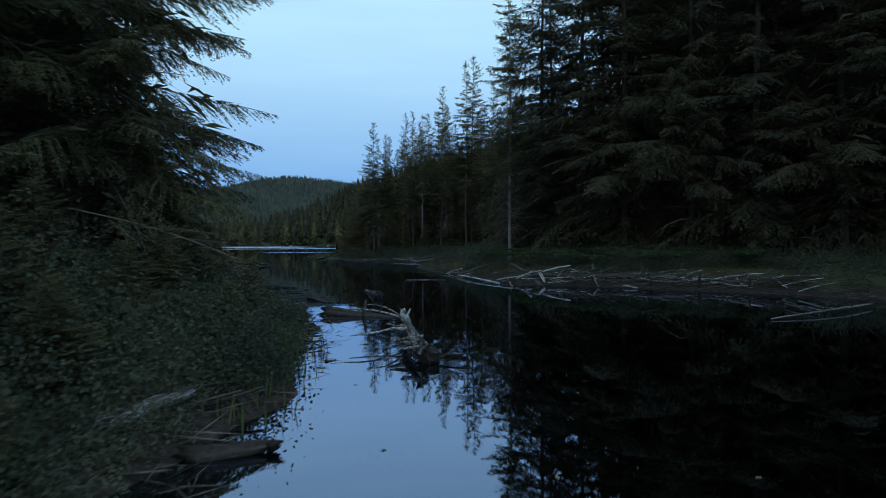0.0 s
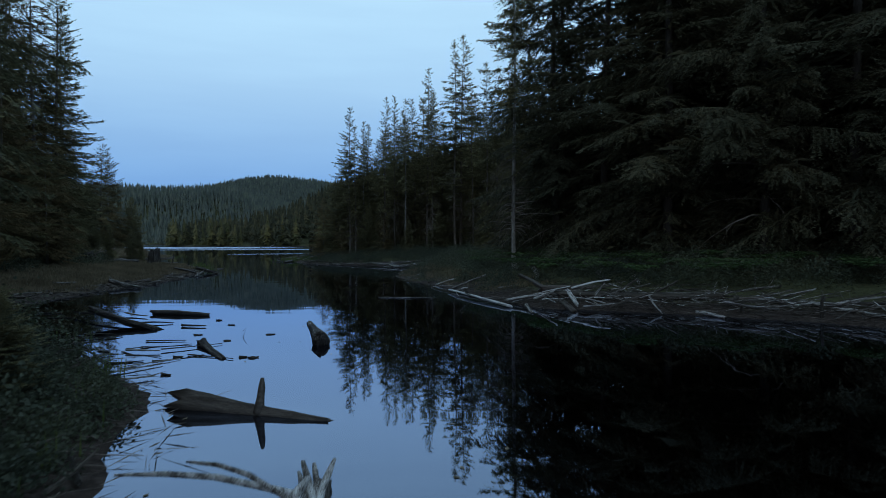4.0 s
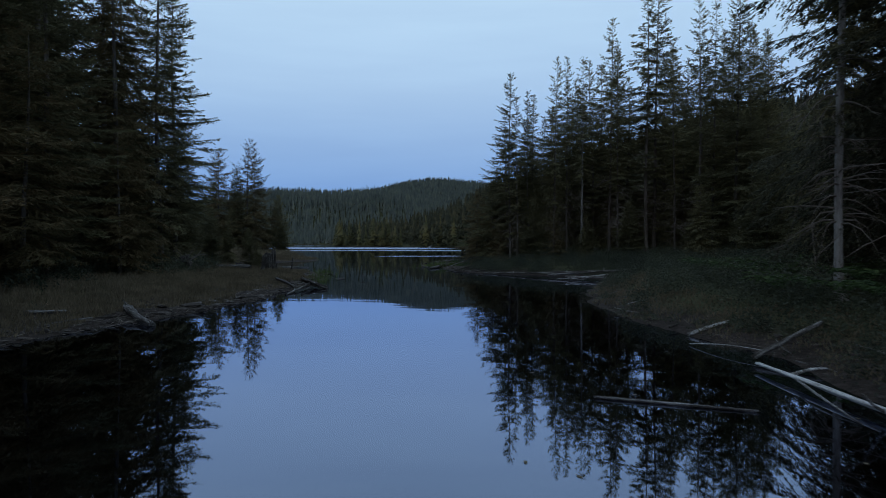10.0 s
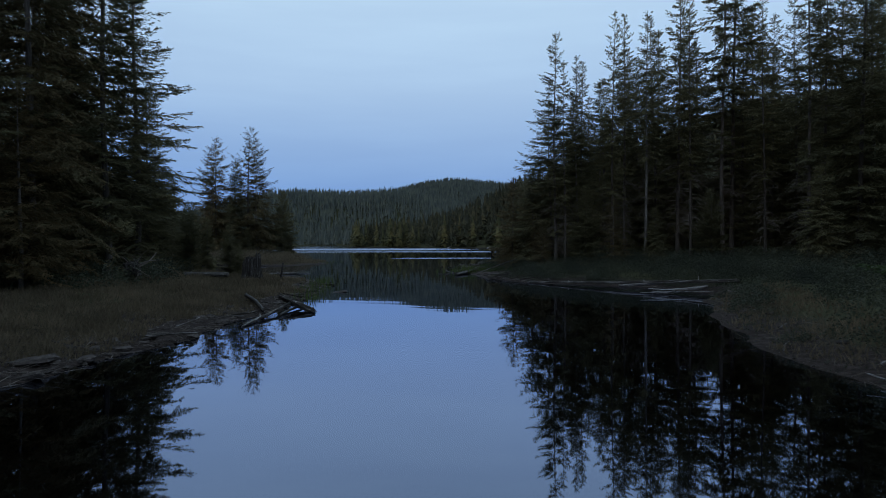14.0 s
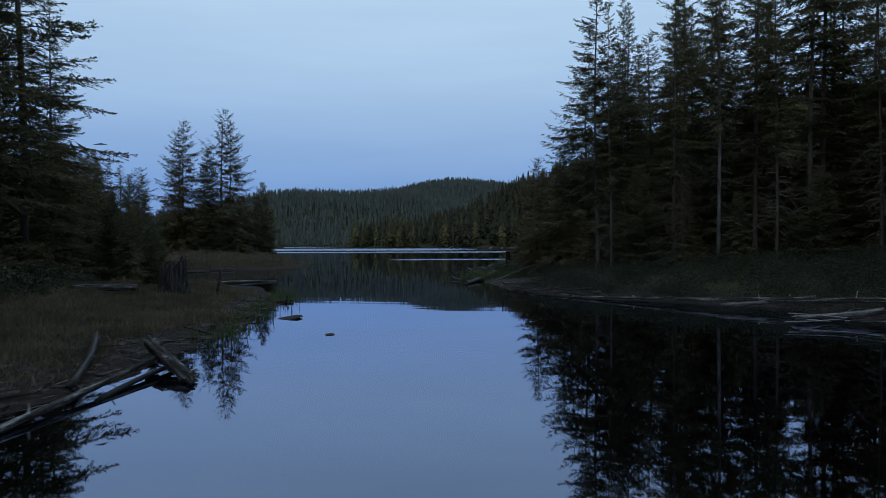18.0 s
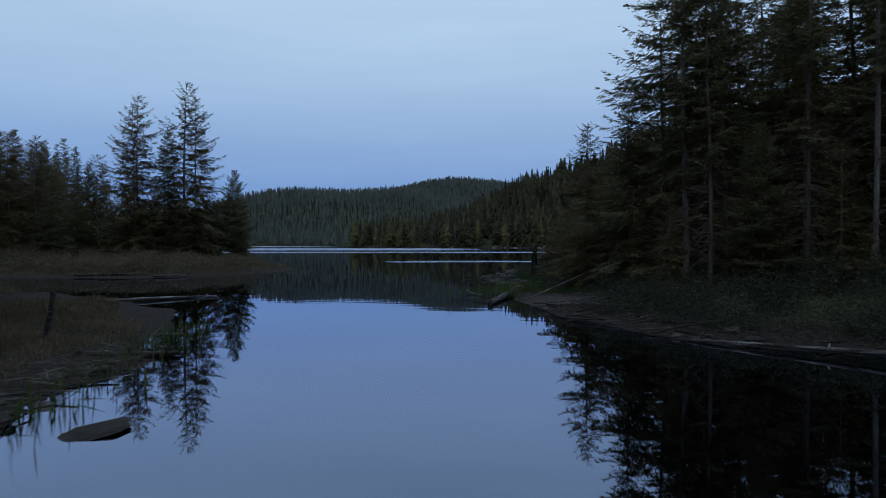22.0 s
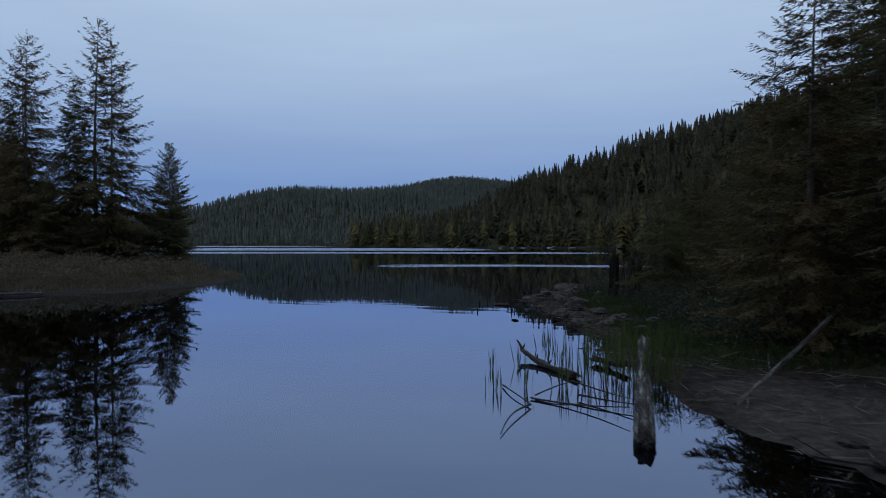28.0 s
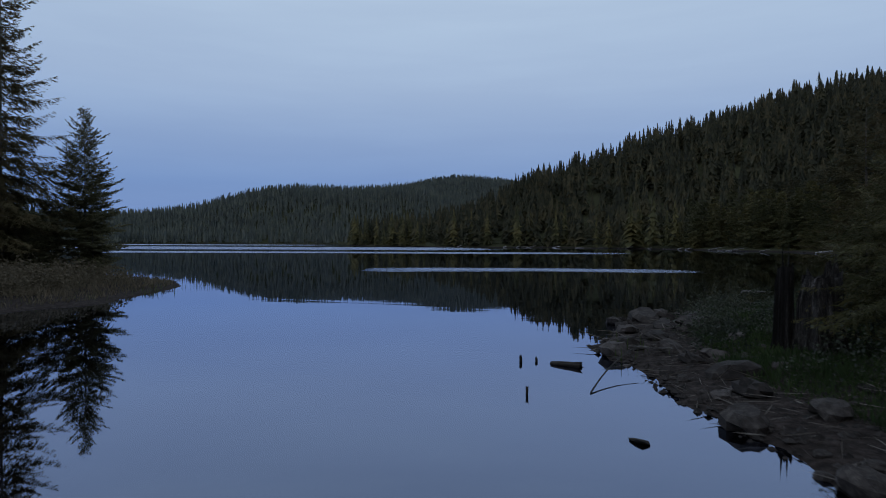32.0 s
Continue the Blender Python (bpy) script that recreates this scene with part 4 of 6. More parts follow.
RIDGE = lambda x, y, sd: (sd < 230) & (x + 0.35 * y > -25) & ((y > 125) | (x > 30))
NEARER = lambda x, y, sd: (y < 300) & (x > -25) & (sd < 48)
woods(9000, -200, 330, 95, 620, lambda x, y, sd: (sd > 5) & RIDGE(x, y, sd) & ~NEARER(x, y, sd), 12.5, 17.5, 10, 5, "dense conifer forest on the slope above the lake", M_FAR, 24)
woods(5200, -200, 120, 95, 620, lambda x, y, sd: (sd > 2) & (sd < 10) & RIDGE(x, y, sd) & ~NEARER(x, y, sd), 9, 18.5, 12, 5, "yellow-green conifers along the foot of the slope", M_SHOREFIR, 44)
grove(1700, (-25, 110, 95, 300), lambda x, y, sd: (sd > 2) & (sd < 14) & NEARER(x, y, sd) & ((y > 112) | (x > 30)), 8, 17, "olive conifers crowding the foot of the slope", M_SHOREFIR)
grove(1000, (-25, 110, 95, 300), lambda x, y, sd: (sd > 12) & NEARER(x, y, sd) & ((y > 120) | (x > 30)), 12, 17.5, "tall dark conifers on the lower slope", M_FAR)
# the two far hills get their haze from the needle colour
woods(21000, -1000, -60, 640, 1120, lambda x, y, sd: (sd > 3) & (sd < 330), 11, 20, 4, 3, "conifer forest on the far shore hills, tinted blue-green by painted haze", slim=0.72)
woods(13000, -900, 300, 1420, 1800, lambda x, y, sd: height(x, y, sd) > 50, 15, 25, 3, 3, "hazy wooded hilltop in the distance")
woods(2600, -620, -150, 150, 640, lambda x, y, sd: (sd > 22) & (sd < 120) & (x < -130), 13, 20, 6, 4, "low conifer forest on the far left shore", M_FAR)


# ---- undergrowth ----
JAMBED = lambda x, y, sd: (x > 2.4) & (x < 13.5) & (y > 19) & (y < 31) & (sd < 2.7)  # bare mud under the log jam


def clumps(n, box, ok, r0, r1, leaf, wide, per, tall, mat, name, label, category):
    """Leafy cushions of shrub, in one piece: leaves on uneven shells that sit on the ground."""
    x, y = RNG.uniform(box[0], box[1], n), RNG.uniform(box[2], box[3], n)
    sd = shore_distance(x, y)
    keep = ok(x, y, sd) & ((x + 12.0) ** 2 + (y - 71.2) ** 2 > 4.5) & ((abs(y - 57.5 + 0.556 * x) > 1.35) | (x > 0.8) | (x < -9)) & ~JAMBED(x, y, sd)
    x, y = x[keep], y[keep]
    m = len(x)
    r = RNG.uniform(r0, r1, m)
    ci = np.repeat(np.arange(m), per)
    d = unit(RNG.normal(size=(m * per, 3)))
    d[:, 2] = abs(d[:, 2])
    lump = 1 + 0.28 * np.sin(d[:, 0] * 5 + ci) * np.sin(d[:, 1] * 6 + 2 * ci) + RNG.normal(size=m * per) * 0.12
    rad = r[ci] * lump * RNG.uniform(0.55, 1.0, m * per) ** 0.5
    px, py = x[ci] + d[:, 0] * rad, y[ci] + d[:, 1] * rad
    pz = height(px, py) + d[:, 2] * rad * tall
    keep = pz > 0.04
    o = np.stack([px, py, pz], 1)[keep]
    dd = d[keep] * 0.6 + RNG.normal(size=o.shape) * 0.6
    k = len(o)
    v, f = blades(o, dd, leaf * RNG.uniform(0.6, 1.3, k), wide * RNG.uniform(0.7, 1.3, k), None, 0.15)
    ob = put(name, mesh_from(name, v, f), mat)
    return tagged(ob, label, category, kind="stuff")


SALAL = "dense dark salal shrubs with small glossy leaves"
clumps(640, (-9, -2.1, -2, 19), lambda x, y, sd: (sd > 0.5 + 0.3 * np.sin(y * 1.3)) & (sd < 6), 0.2, 0.9, 0.055, 0.017, 330, 1.25, M_SHRUB, "undergrowth", SALAL, "shrubs")
clumps(1100, (-5, -1.9, -2, 18), lambda x, y, sd: (sd > 0.05) & (sd < 1.1), 0.12, 0.3, 0.045, 0.014, 110, 1.0, M_SHRUB, "undergrowth", SALAL, "shrubs")
clumps(110, (-9, -3, 0, 18), lambda x, y, sd: (sd > 2.2) & (sd < 5.5), 0.8, 1.15, 0.07, 0.023, 480, 1.5, M_SHRUB, "undergrowth", SALAL, "shrubs")
clumps(500, (-16, -4, -4, 30), lambda x, y, sd: (sd > 3) & (sd < 13), 0.5, 1.0, 0.10, 0.030, 240, 1.3, M_SHRUB, "undergrowth", SALAL, "shrubs")
RIGHTSIDE = lambda x, y: x > -0.2 * y + 1
clumps(1050, (-14, 30, 10, 76), lambda x, y, sd: (sd > 0.45 + 0.35 * np.sin(y * 0.6)) & (sd < 9) & RIGHTSIDE(x, y), 0.35, 1.1, 0.06, 0.018, 600, 1.1, M_SHRUB, "undergrowth", "low dark green shrubs crowding the bank", "shrubs")
clumps(900, (-4, 36, 12, 76), lambda x, y, sd: (sd > 7) & (sd < 20) & RIGHTSIDE(x, y), 0.5, 1.0, 0.09, 0.028, 180, 1.0, M_SHRUB, "undergrowth", "shadowed shrubs under the trees", "shrubs")
clumps(800, (-11, 9, 57, 75), lambda x, y, sd: (sd > 0.75 + 0.3 * np.sin(x * 1.3)) & (sd < 9), 0.45, 0.85, 0.06, 0.018, 300, 1.15, M_SHRUB, "undergrowth", "waist-high dark shrubs behind a bleached log", "shrubs")
clumps(650, (1, 28, 12, 48), lambda x, y, sd: (sd > 1.5 + 0.5 * np.sin(y * 0.8 + x)) & (sd < 8.5) & RIGHTSIDE(x, y), 0.45, 1.2, 0.065, 0.020, 560, 1.1, M_SHRUB, "undergrowth", "waist-high dark shrubs behind the log jam", "shrubs")
clumps(2400, (-12.5, 16, 15, 69), lambda x, y, sd: (sd > 0.12 + 0.12 * np.sin(y * 1.9)) & (sd < 1.5) & RIGHTSIDE(x, y), 0.12, 0.30, 0.045, 0.013, 110, 0.9, M_SHRUB, "undergrowth", "small dark plants creeping to the water", "shrubs")
clumps(500, (-40, -12, 30, 70), lambda x, y, sd: (sd > 6.5) & (sd < 15), 0.5, 1.0, 0.11, 0.032, 240, 1.0, M_SHRUB, "undergrowth", "dark shrubs below the shore trees", "shrubs")
clumps(520, (-15.5, -2, 70, 100), lambda x, y, sd: (sd > 1.9 - 0.8 * (y > 83)) & (sd < 10), 0.35, 0.8, 0.06, 0.020, 360, 1.0, M_SHRUB, "undergrowth", "leafy shrubs on the rocky point", "shrubs")
clumps(700, (-60, -35, 78, 101), lambda x, y, sd: (sd > 2.6) & (sd < 16), 0.5, 1.1, 0.12, 0.035, 200, 0.9, M_SEDGE, "undergrowth", "brownish shrubs on the wooded point", "shrubs")


SILT = lambda x, y: ((x + 12.0) ** 2 + (y - 71.2) ** 2 < 4.5) & (shore_distance(x, y) < 2.0)


def sedge(n, box, ok, h0, h1, label, mat=M_SEDGE, name="grass", w=0.008):
    x, y = RNG.uniform(box[0], box[1], n), RNG.uniform(box[2], box[3], n)
    sd = shore_distance(x, y)
    dens = 0.5 + 0.5 * wave(x, y, 1.3, 3)
    keep = ok(x, y, sd) & ~SILT(x, y) & ~JAMBED(x, y, sd) & (RNG.random(n) < 0.35 + 0.65 * dens)
    x, y, sd = x[keep], y[keep], sd[keep]
    k = len(x)
    z = height(x, y, sd)
    o = np.stack([x, y, z - 0.03], 1)
    d = RNG.normal(size=(k, 3)) * 0.32
    d[:, 2] = 1
    h = RNG.uniform(h0, h1, k) * (0.6 + 0.4 * np.clip(sd, 0, 2) / 2) * (0.75 + 0.45 * wave(x, y, 2.1, 5))
    v, f = blades(o, d, h, w * RNG.uniform(0.7, 1.5, k), None, 0.10)
    return tagged(put(name, mesh_from(name, v, f), mat), label, "grass", kind="stuff")


sedge(300000, (-27, -12.5, 24, 67), lambda x, y, sd: (sd > 0.8 + 0.5 * np.sin(y * 0.9)) & (sd < 9), 0.12, 0.40, "faded olive sedge on the low shore", w=0.012)
sedge(60000, (-60, -32, 68, 100), lambda x, y, sd: (sd > 0.4) & (sd < 7), 0.25, 0.6, "brown sedge fringe along the point", w=0.016)
sedge(50000, (-6, 5, 28, 57), lambda x, y, sd: (sd > 0.2 + 0.25 * np.sin(y * 1.7)) & (sd < 2.8), 0.12, 0.45, "thin grass along the muddy bank", w=0.010)
sedge(170000, (-15.6, -8, 73.6, 98), lambda x, y, sd: (sd > 0.7 + 0.35 * (y > 79)) & (sd < 5.0), 0.10, 0.34, "green grass behind the stones", M_FERN, w=0.009)
sedge(130000, (-13, 16, 16, 70), lambda x, y, sd: (sd > 0.12 + 0.2 * np.sin(y * 2.1 + x)) & (sd < 2.0) & (x > -0.2 * y + 1), 0.06, 0.22, "short dark weeds creeping over the bank mud", M_SHRUB, "weeds", 0.010)


# ---- driftwood, stumps, stones ----
def log(p0, p1, r0, r1, mat=M_DRIFT, label="grey weathered driftwood log at the waterline", bend=0.03, rough=0.07, stubs=(), name="driftwood_log", seg=13, group="driftwood along the shore"):
    """A log from p0 to p1. stubs: (place along it, angle round it, lean outward, length, radius)."""
    a, b = Vector(p0), Vector(p1)
    ln = (b - a).length
    n = max(5, min(14, int(ln / 0.25) + 3))
    u = np.linspace(0, 1, n)
    k1, k2 = RNG.normal(size=2).clip(-1.2, 1.2) * min(bend, 0.02 if r0 > 0.04 else 0.04) * ln
    path = np.stack([u * ln, k1 * np.sin(u * 3.1), k2 * np.sin(u * 3.1) * 0.6], 1)
    rad = r0 + (r1 - r0) * u
    rad = rad * (1 + 0.04 * np.sin(u * 9 + RNG.random() * 6))
    v, t, q = tube(path, rad, seg, rough)
    split = 1 + 0.16 * RNG.normal(size=seg).clip(-1.6, 1.4)
    core = np.repeat(path, seg, 0)
    v[:n * seg] = core + (v[:n * seg] - core) * np.tile(split, n)[:, None]
    v[:seg, 0] += RNG.normal(size=seg) * r0 * 0.8
    v[(n - 1) * seg:n * seg, 0] += RNG.normal(size=seg) * r1 * 1.2
    ob = put(name, mesh_from(name, v, t, q, seg > 7), mat)
    ob.matrix_world = Matrix.Translation(a) @ (b - a).to_track_quat("X", "Z").to_matrix().to_4x4()
    for s, ang, lean, sl, sr in stubs:
        i = s * (n - 1)
        base = path[int(i)]
        d = np.array([lean, math.cos(ang), math.sin(ang)])
        w = np.linspace(0, 1, 5)
        sp = base + w[:, None] * d / np.linalg.norm(d) * sl
        sp[:, 1] += np.sin(w * 3) * sl * 0.07 * RNG.normal()
        sp[:, 2] += np.sin(w * 3) * sl * 0.07 * RNG.normal()
        sv, st, sq = tube(sp, sr * np.array([1.5, 1.0, 0.85, 0.7, 0.35]), 7, 0.1)
        put("branch_stub", mesh_from("branch_stub", sv, st, sq, True), mat, ob)
    return tagged(ob, label, "log", group)


def stick(p0, p1, r=0.02, mat=M_DRIFT, label="bleached bare stick lying in the shallows", bend=0.07, group="sticks in the shallows"):
    return log(p0, p1, r, r * 0.5, mat, label, bend, 0.04, (), "driftwood_stick", 6, group)


# in the channel
log((-3.02, 15.85, 0.06), (-1.15, 15.18, 0.0), 0.145, 0.03, M_BROWNLOG, "waterlogged tapering brown log with an upright branch stub", 0.012, 0.04, [(0.6, 1.5, 0.05, 0.40, 0.055)], seg=18)
pale = log((-2.10, 20.35, 0.07), (-2.9, 23.4, -0.02), 0.145, 0.075, M_PALELOG, "pale floating log with a dark broken mossy end", 0.008, 0.04, seg=18)
ev, et, eq = tube([(-0.16, 0.01, -0.02), (-0.05, 0, 0), (0.12, 0, 0.0), (0.30, 0, -0.01)], [0.085, 0.145, 0.155, 0.14], 18, 0.11)
put("broken_end", mesh_from("broken_end", ev, et, eq, False), M_STUMP, pale, "dark rotten end grown with moss")
log((-4.4, 20.4, 0.04), (-3.5, 18.9, 0.0), 0.09, 0.05, M_DRIFT, "split grey log floating in the channel", 0.04, 0.12)
log((-0.33, 9.45, 0.24), (-0.74, 12.5, 0.32), 0.10, 0.06, M_PALELOG, "broken grey snag with bare side branches, half sunk", 0.02, 0.10,
    [(0.95, 0.15, 0.1, 1.25, 0.024), (0.9, 0.35, 0.3, 0.85, 0.02), (0.75, -0.1, -0.5, 1.2, 0.022), (0.55, 0.2, 0.0, 0.4, 0.03), (0.5, 0.1, 0.0, 0.35, 0.03),
     (0.3, -0.1, 0.0, 0.4, 0.035), (0.15, 0.1, -0.1, 0.3, 0.035), (0.05, -0.1, 0.1, 0.3, 0.03), (0.98, 1.4, 0.8, 0.25, 0.03), (0.9, 1.1, 2.2, 0.5, 0.04), (0.85, 2.2, 2.6, 0.55, 0.035), (0.95, 0.4, 2.4, 0.4, 0.03), (0.7, 1.6, 2.8, 0.6, 0.045), (0.2, 1.9, -2.6, 0.45, 0.05), (0.15, 1.0, -2.6, 0.4, 0.04)], seg=16)
for k in range(6):
    x, y, a = RNG.uniform(-3.1, -2.3), RNG.uniform(5.2, 7.6), RNG.normal() * 0.6 + 0.6
    ln, z = RNG.uniform(0.25, 0.9), max(float(height(x, y)), 0) + 0.05 + 0.012 * k
    log((x - math.cos(a) * ln / 2, y - math.sin(a) * ln / 2, z), (x + math.cos(a) * ln / 2, y + math.sin(a) * ln / 2, z + RNG.uniform(-0.02, 0.14)), RNG.uniform(0.012, 0.035), 0.012, (M_WETWOOD, M_WETWOOD, M_BROWNLOG)[k % 3], "splintered rotten wood heaped on the near bank", 0.04, 0.25)
for p0, p1, r in [((-7.6, 12.6, 2.55), (-3.7, 11.4, 1.5), 0.022), ((-6.6, 12.3, 2.3), (-4.2, 10.8, 1.35), 0.012), ((-6.0, 12.1, 2.15), (-3.9, 12.3, 1.9), 0.010), ((-5.2, 11.9, 1.95), (-3.4, 12.0, 1.75), 0.009)]:
    log(p0, p1, r, r * 0.4, M_DEAD, "bare dead bough drooping over the near bank", 0.05, 0.04, [(0.4, 2.0, 0.8, 0.5, 0.006), (0.6, 4.0, 0.9, 0.45, 0.005), (0.8, 2.6, 0.9, 0.35, 0.004)], "dead_bough", 6, "dead boughs on the near bank")
stick((-2.62, 7.05, 0.30), (-2.02, 6.5, 0.02), 0.03)
log((-2.98, 5.5, 0.20), (-2.60, 6.4, 0.30), 0.12, 0.06, M_PALELOG, "splintered grey stump piece on the bank", 0.03, 0.2, [(0.1, 1.2, -2.0, 0.25, 0.03), (0.2, 2.0, -2.4, 0.3, 0.03), (0.9, 0.6, 1.2, 0.2, 0.02)], seg=16)
log((-2.75, 6.75, 0.16), (-2.5, 6.3, 0.05), 0.05, 0.04, M_DRIFT)
log((-2.15, 5.2, 0.02), (-1.5, 5.45, 0.05), 0.10, 0.035, M_WETWOOD, "dark knobbed log awash at the bank", 0.02, 0.15, [(0.4, 1.5, 0.2, 0.10, 0.04)])
log((-1.53, 5.43, 0.05), (-1.46, 5.45, 0.06), 0.045, 0.04, M_WETWOOD, "dark knobbed log end awash", 0, 0.1)
for p0, p1, r, m in [((-4.2, 19.2, 0.02), (-3.3, 18.8, 0.02), 0.03, M_WETWOOD), ((-2.85, 9.95, 0.01), (-2.15, 11.35, 0.03), 0.035, M_DRIFT), ((-4.85, 19.65, 0.04), (-4.0, 20.4, 0.02), 0.03, M_WETWOOD),
                     ((-5.4, 19.55, 0.05), (-4.8, 19.5, 0.04), 0.05, M_DRIFT), ((-5.6, 20.75, 0.02), (-4.85, 20.8, 0.02), 0.03, M_WETWOOD), ((-9.5, 25.2, 0.10), (-6.6, 22.9, 0.03), 0.07, M_WETWOOD),
                     ((-5.8, 23.0, 0.03), (-5.2, 22.9, 0.03), 0.06, M_WETWOOD), ((-8.2, 25.3, 0.08), (-7.4, 24.8, 0.05), 0.07, M_DRIFT), ((-7.0, 23.5, 0.03), (-6.2, 23.5, 0.02), 0.05, M_WETWOOD),
                     ((-5.2, 17.2, 0.05), (-4.3, 18.4, 0.03), 0.04, M_DRIFT), ((-4.9, 16.6, 0.10), (-4.0, 17.4, 0.04), 0.05, M_DRIFT), ((-6.2, 19.6, 0.05), (-5.2, 18.3, 0.05), 0.045, M_WETWOOD),
                     ((-3.81, 21.1, 0.0), (-3.86, 21.5, 0.16), 0.008, M_WETWOOD), ((-3.86, 21.5, 0.16), (-4.05, 21.8, 0.02), 0.008, M_WETWOOD)]:
    stick(p0, p1, r * 0.45, m, "dark stick awash beside the bank" if m is M_WETWOOD else "bleached bare stick lying in the shallows")


def lump_mesh(name, rx, ry, rz, seed, rings=6, seg=10, rough=0.16):
    g = np.random.default_rng(seed)
    th, ph = np.linspace(0.02, np.pi - 0.02, rings), np.linspace(0, 2 * np.pi, seg, endpoint=False)
    T, F = np.meshgrid(th, ph, indexing="ij")
    k = 1 + rough * (np.sin(3 * F + g.random() * 6) * np.sin(2 * T + g.random() * 6) + 0.6 * g.normal(size=T.shape))
    k[0], k[-1] = k[0].mean(), k[-1].mean()
    flat = np.clip(np.cos(T), -0.7, 0.8)
    v = np.stack([rx * k * np.sin(T) * np.cos(F), ry * k * np.sin(T) * np.sin(F), rz * k * flat], -1).reshape(-1, 3)
    i = np.arange(rings * seg).reshape(rings, seg)
    q = np.stack([i[:-1], i[1:], np.roll(i, -1, 1)[1:], np.roll(i, -1, 1)[:-1]], -1).reshape(-1, 4)
    caps_v = np.concatenate([v, [[0, 0, v[0, 2]], [0, 0, v[-1, 2]]]])
    n = rings * seg
    t = [(n, k2, (k2 + 1) % seg) for k2 in range(seg)] + [(n + 1, (rings - 1) * seg + (k2 + 1) % seg, (rings - 1) * seg + k2) for k2 in range(seg)]
    return mesh_from(name, caps_v, t, q, False)


STONES = [lump_mesh("stone", 1, 0.75, 0.45, s) for s in range(7)]


def stone(x, y, size, flat=1.0, mesh=None, z=None, label="rough grey stone on the muddy shore", group="shore stones"):
    me = STONES[int(RNG.integers(7))] if mesh is None else STONES[mesh]
    ob = put("stone", me, M_STONE)
    ground = max(float(height(x, y)), -0.05)
    ob.location = (x, y, (ground + 0.12 * size * flat) if z is None else z)
    ob.scale = (size, size * RNG.uniform(0.8, 1.2), size * flat)
    ob.rotation_euler = (RNG.normal() * 0.12, RNG.normal() * 0.12, RNG.uniform(0, 6.28))
    return tagged(ob, label, "stone", group)


stone(-15.75, 55.2, 0.42, 0.22, 1, 0.01, "flat dark rock just breaking the water")
stone(-13.35, 52.6, 0.10, 0.35, 2, 0.01, "small flat rock just breaking the water")
stone(-13.9, 39.0, 0.42, 0.45, 0, 0.12, "flat pale rock on the mud")
stone(-16.4, 89.3, 0.55, 0.75, 3, 0.14, "broad flat boulder in the shallows")
stone(-15.4, 87.2, 0.50, 1.0, 4, 0.25, "dark boulder at the water's edge")
stone(-15.0, 85.6, 0.38, 0.9, 5, 0.2, "dark boulder at the water's edge")
stone(-16.9, 79.6, 0.14, 0.4, 2, 0.0, "flat rock just breaking the water")
for x, y in scatter(110, -18.2, -12.4, 76.5, 91, 0.22, lambda x, y: -0.25 < shore_distance(x, y) < 2.6):
    stone(x, y, RNG.choice([0.05, 0.07, 0.10, 0.13, 0.18, 0.24], p=[0.15, 0.2, 0.2, 0.2, 0.15, 0.10]), RNG.uniform(0.75, 1.25))
for x, y in scatter(16, -17.4, -13.2, 78.5, 90.5, 0.7, lambda x, y: -0.15 < shore_distance(x, y) < 1.6):
    stone(x, y, RNG.uniform(0.24, 0.40), RNG.uniform(0.8, 1.2), label="dark rounded boulder on the muddy point")
for x, y in scatter(130, -18.5, -13, 31, 60, 0.22, lambda x, y: -0.1 < shore_distance(x, y) < 1.2):
    stone(x, y, RNG.choice([0.05, 0.08, 0.12, 0.19]), RNG.uniform(0.5, 0.9))
for x, y in scatter(30, -3, 5, 26, 58, 0.3, lambda x, y: 0 < shore_distance(x, y) < 1.3 and x > -4):
    stone(x, y, RNG.choice([0.06, 0.09, 0.13]), RNG.uniform(0.5, 0.9))

# right bank: the long bleached log, the jam and single pieces
log((0.78, 32.9, 0.10), (2.40, 26.75, 0.05), 0.028, 0.050, M_PALELOG, "long bleached log slanting off the bank into the water", 0.012, 0.14, [(0.2, 0.3, 0.4, 0.5, 0.025), (0.5, 2.6, 0.5, 0.6, 0.02)])
log((2.90, 26.9, 0.10), (2.84, 25.45, 0.0), 0.05, 0.055, M_PALELOG, "crooked bleached stick dipping into the water", 0.05, 0.1)
log((0.88, 33.5, 0.10), (2.45, 35.1, 0.55), 0.045, 0.04, M_DRIFT, "short pale log propped on the muddy bank", 0.01, 0.06, [(0.55, -0.8, 0.5, 0.2, 0.012)])
log((0.3, 36.5, 0.05), (1.2, 37.1, 0.28), 0.04, 0.03, M_PALELOG)
stick((1.02, 31.7, 0.10), (1.12, 29.8, 0.0), 0.018, M_PALELOG)
stick((0.1, 35.2, 0.03), (1.2, 33.9, 0.14), 0.012, M_PALELOG, "thin bent pale twig over the mud", 0.12)
log((4.9, 37.6, 0.75), (4.2, 32.4, 0.45), 0.09, 0.07, M_DRIFT)
log((-1.8, 30.35, 0.02), (0.1, 30.1, 0.015), 0.02, 0.017, M_DRIFT, "thin pale pole floating in the channel", 0.01)
log((7.6, 14.4, 0.03), (11.9, 17.2, 0.08), 0.016, 0.03, M_DRIFT, stubs=[(0.5, 1.0, 0.5, 0.8, 0.012), (0.7, 2.4, 0.4, 0.9, 0.012)])
log((9.2, 15.2, 0.02), (9.6, 17.4, 0.06), 0.025, 0.04, M_DRIFT)
log((13.6, 22.2, 0.35), (16.2, 20.6, 0.32), 0.11, 0.09, M_DRIFT)
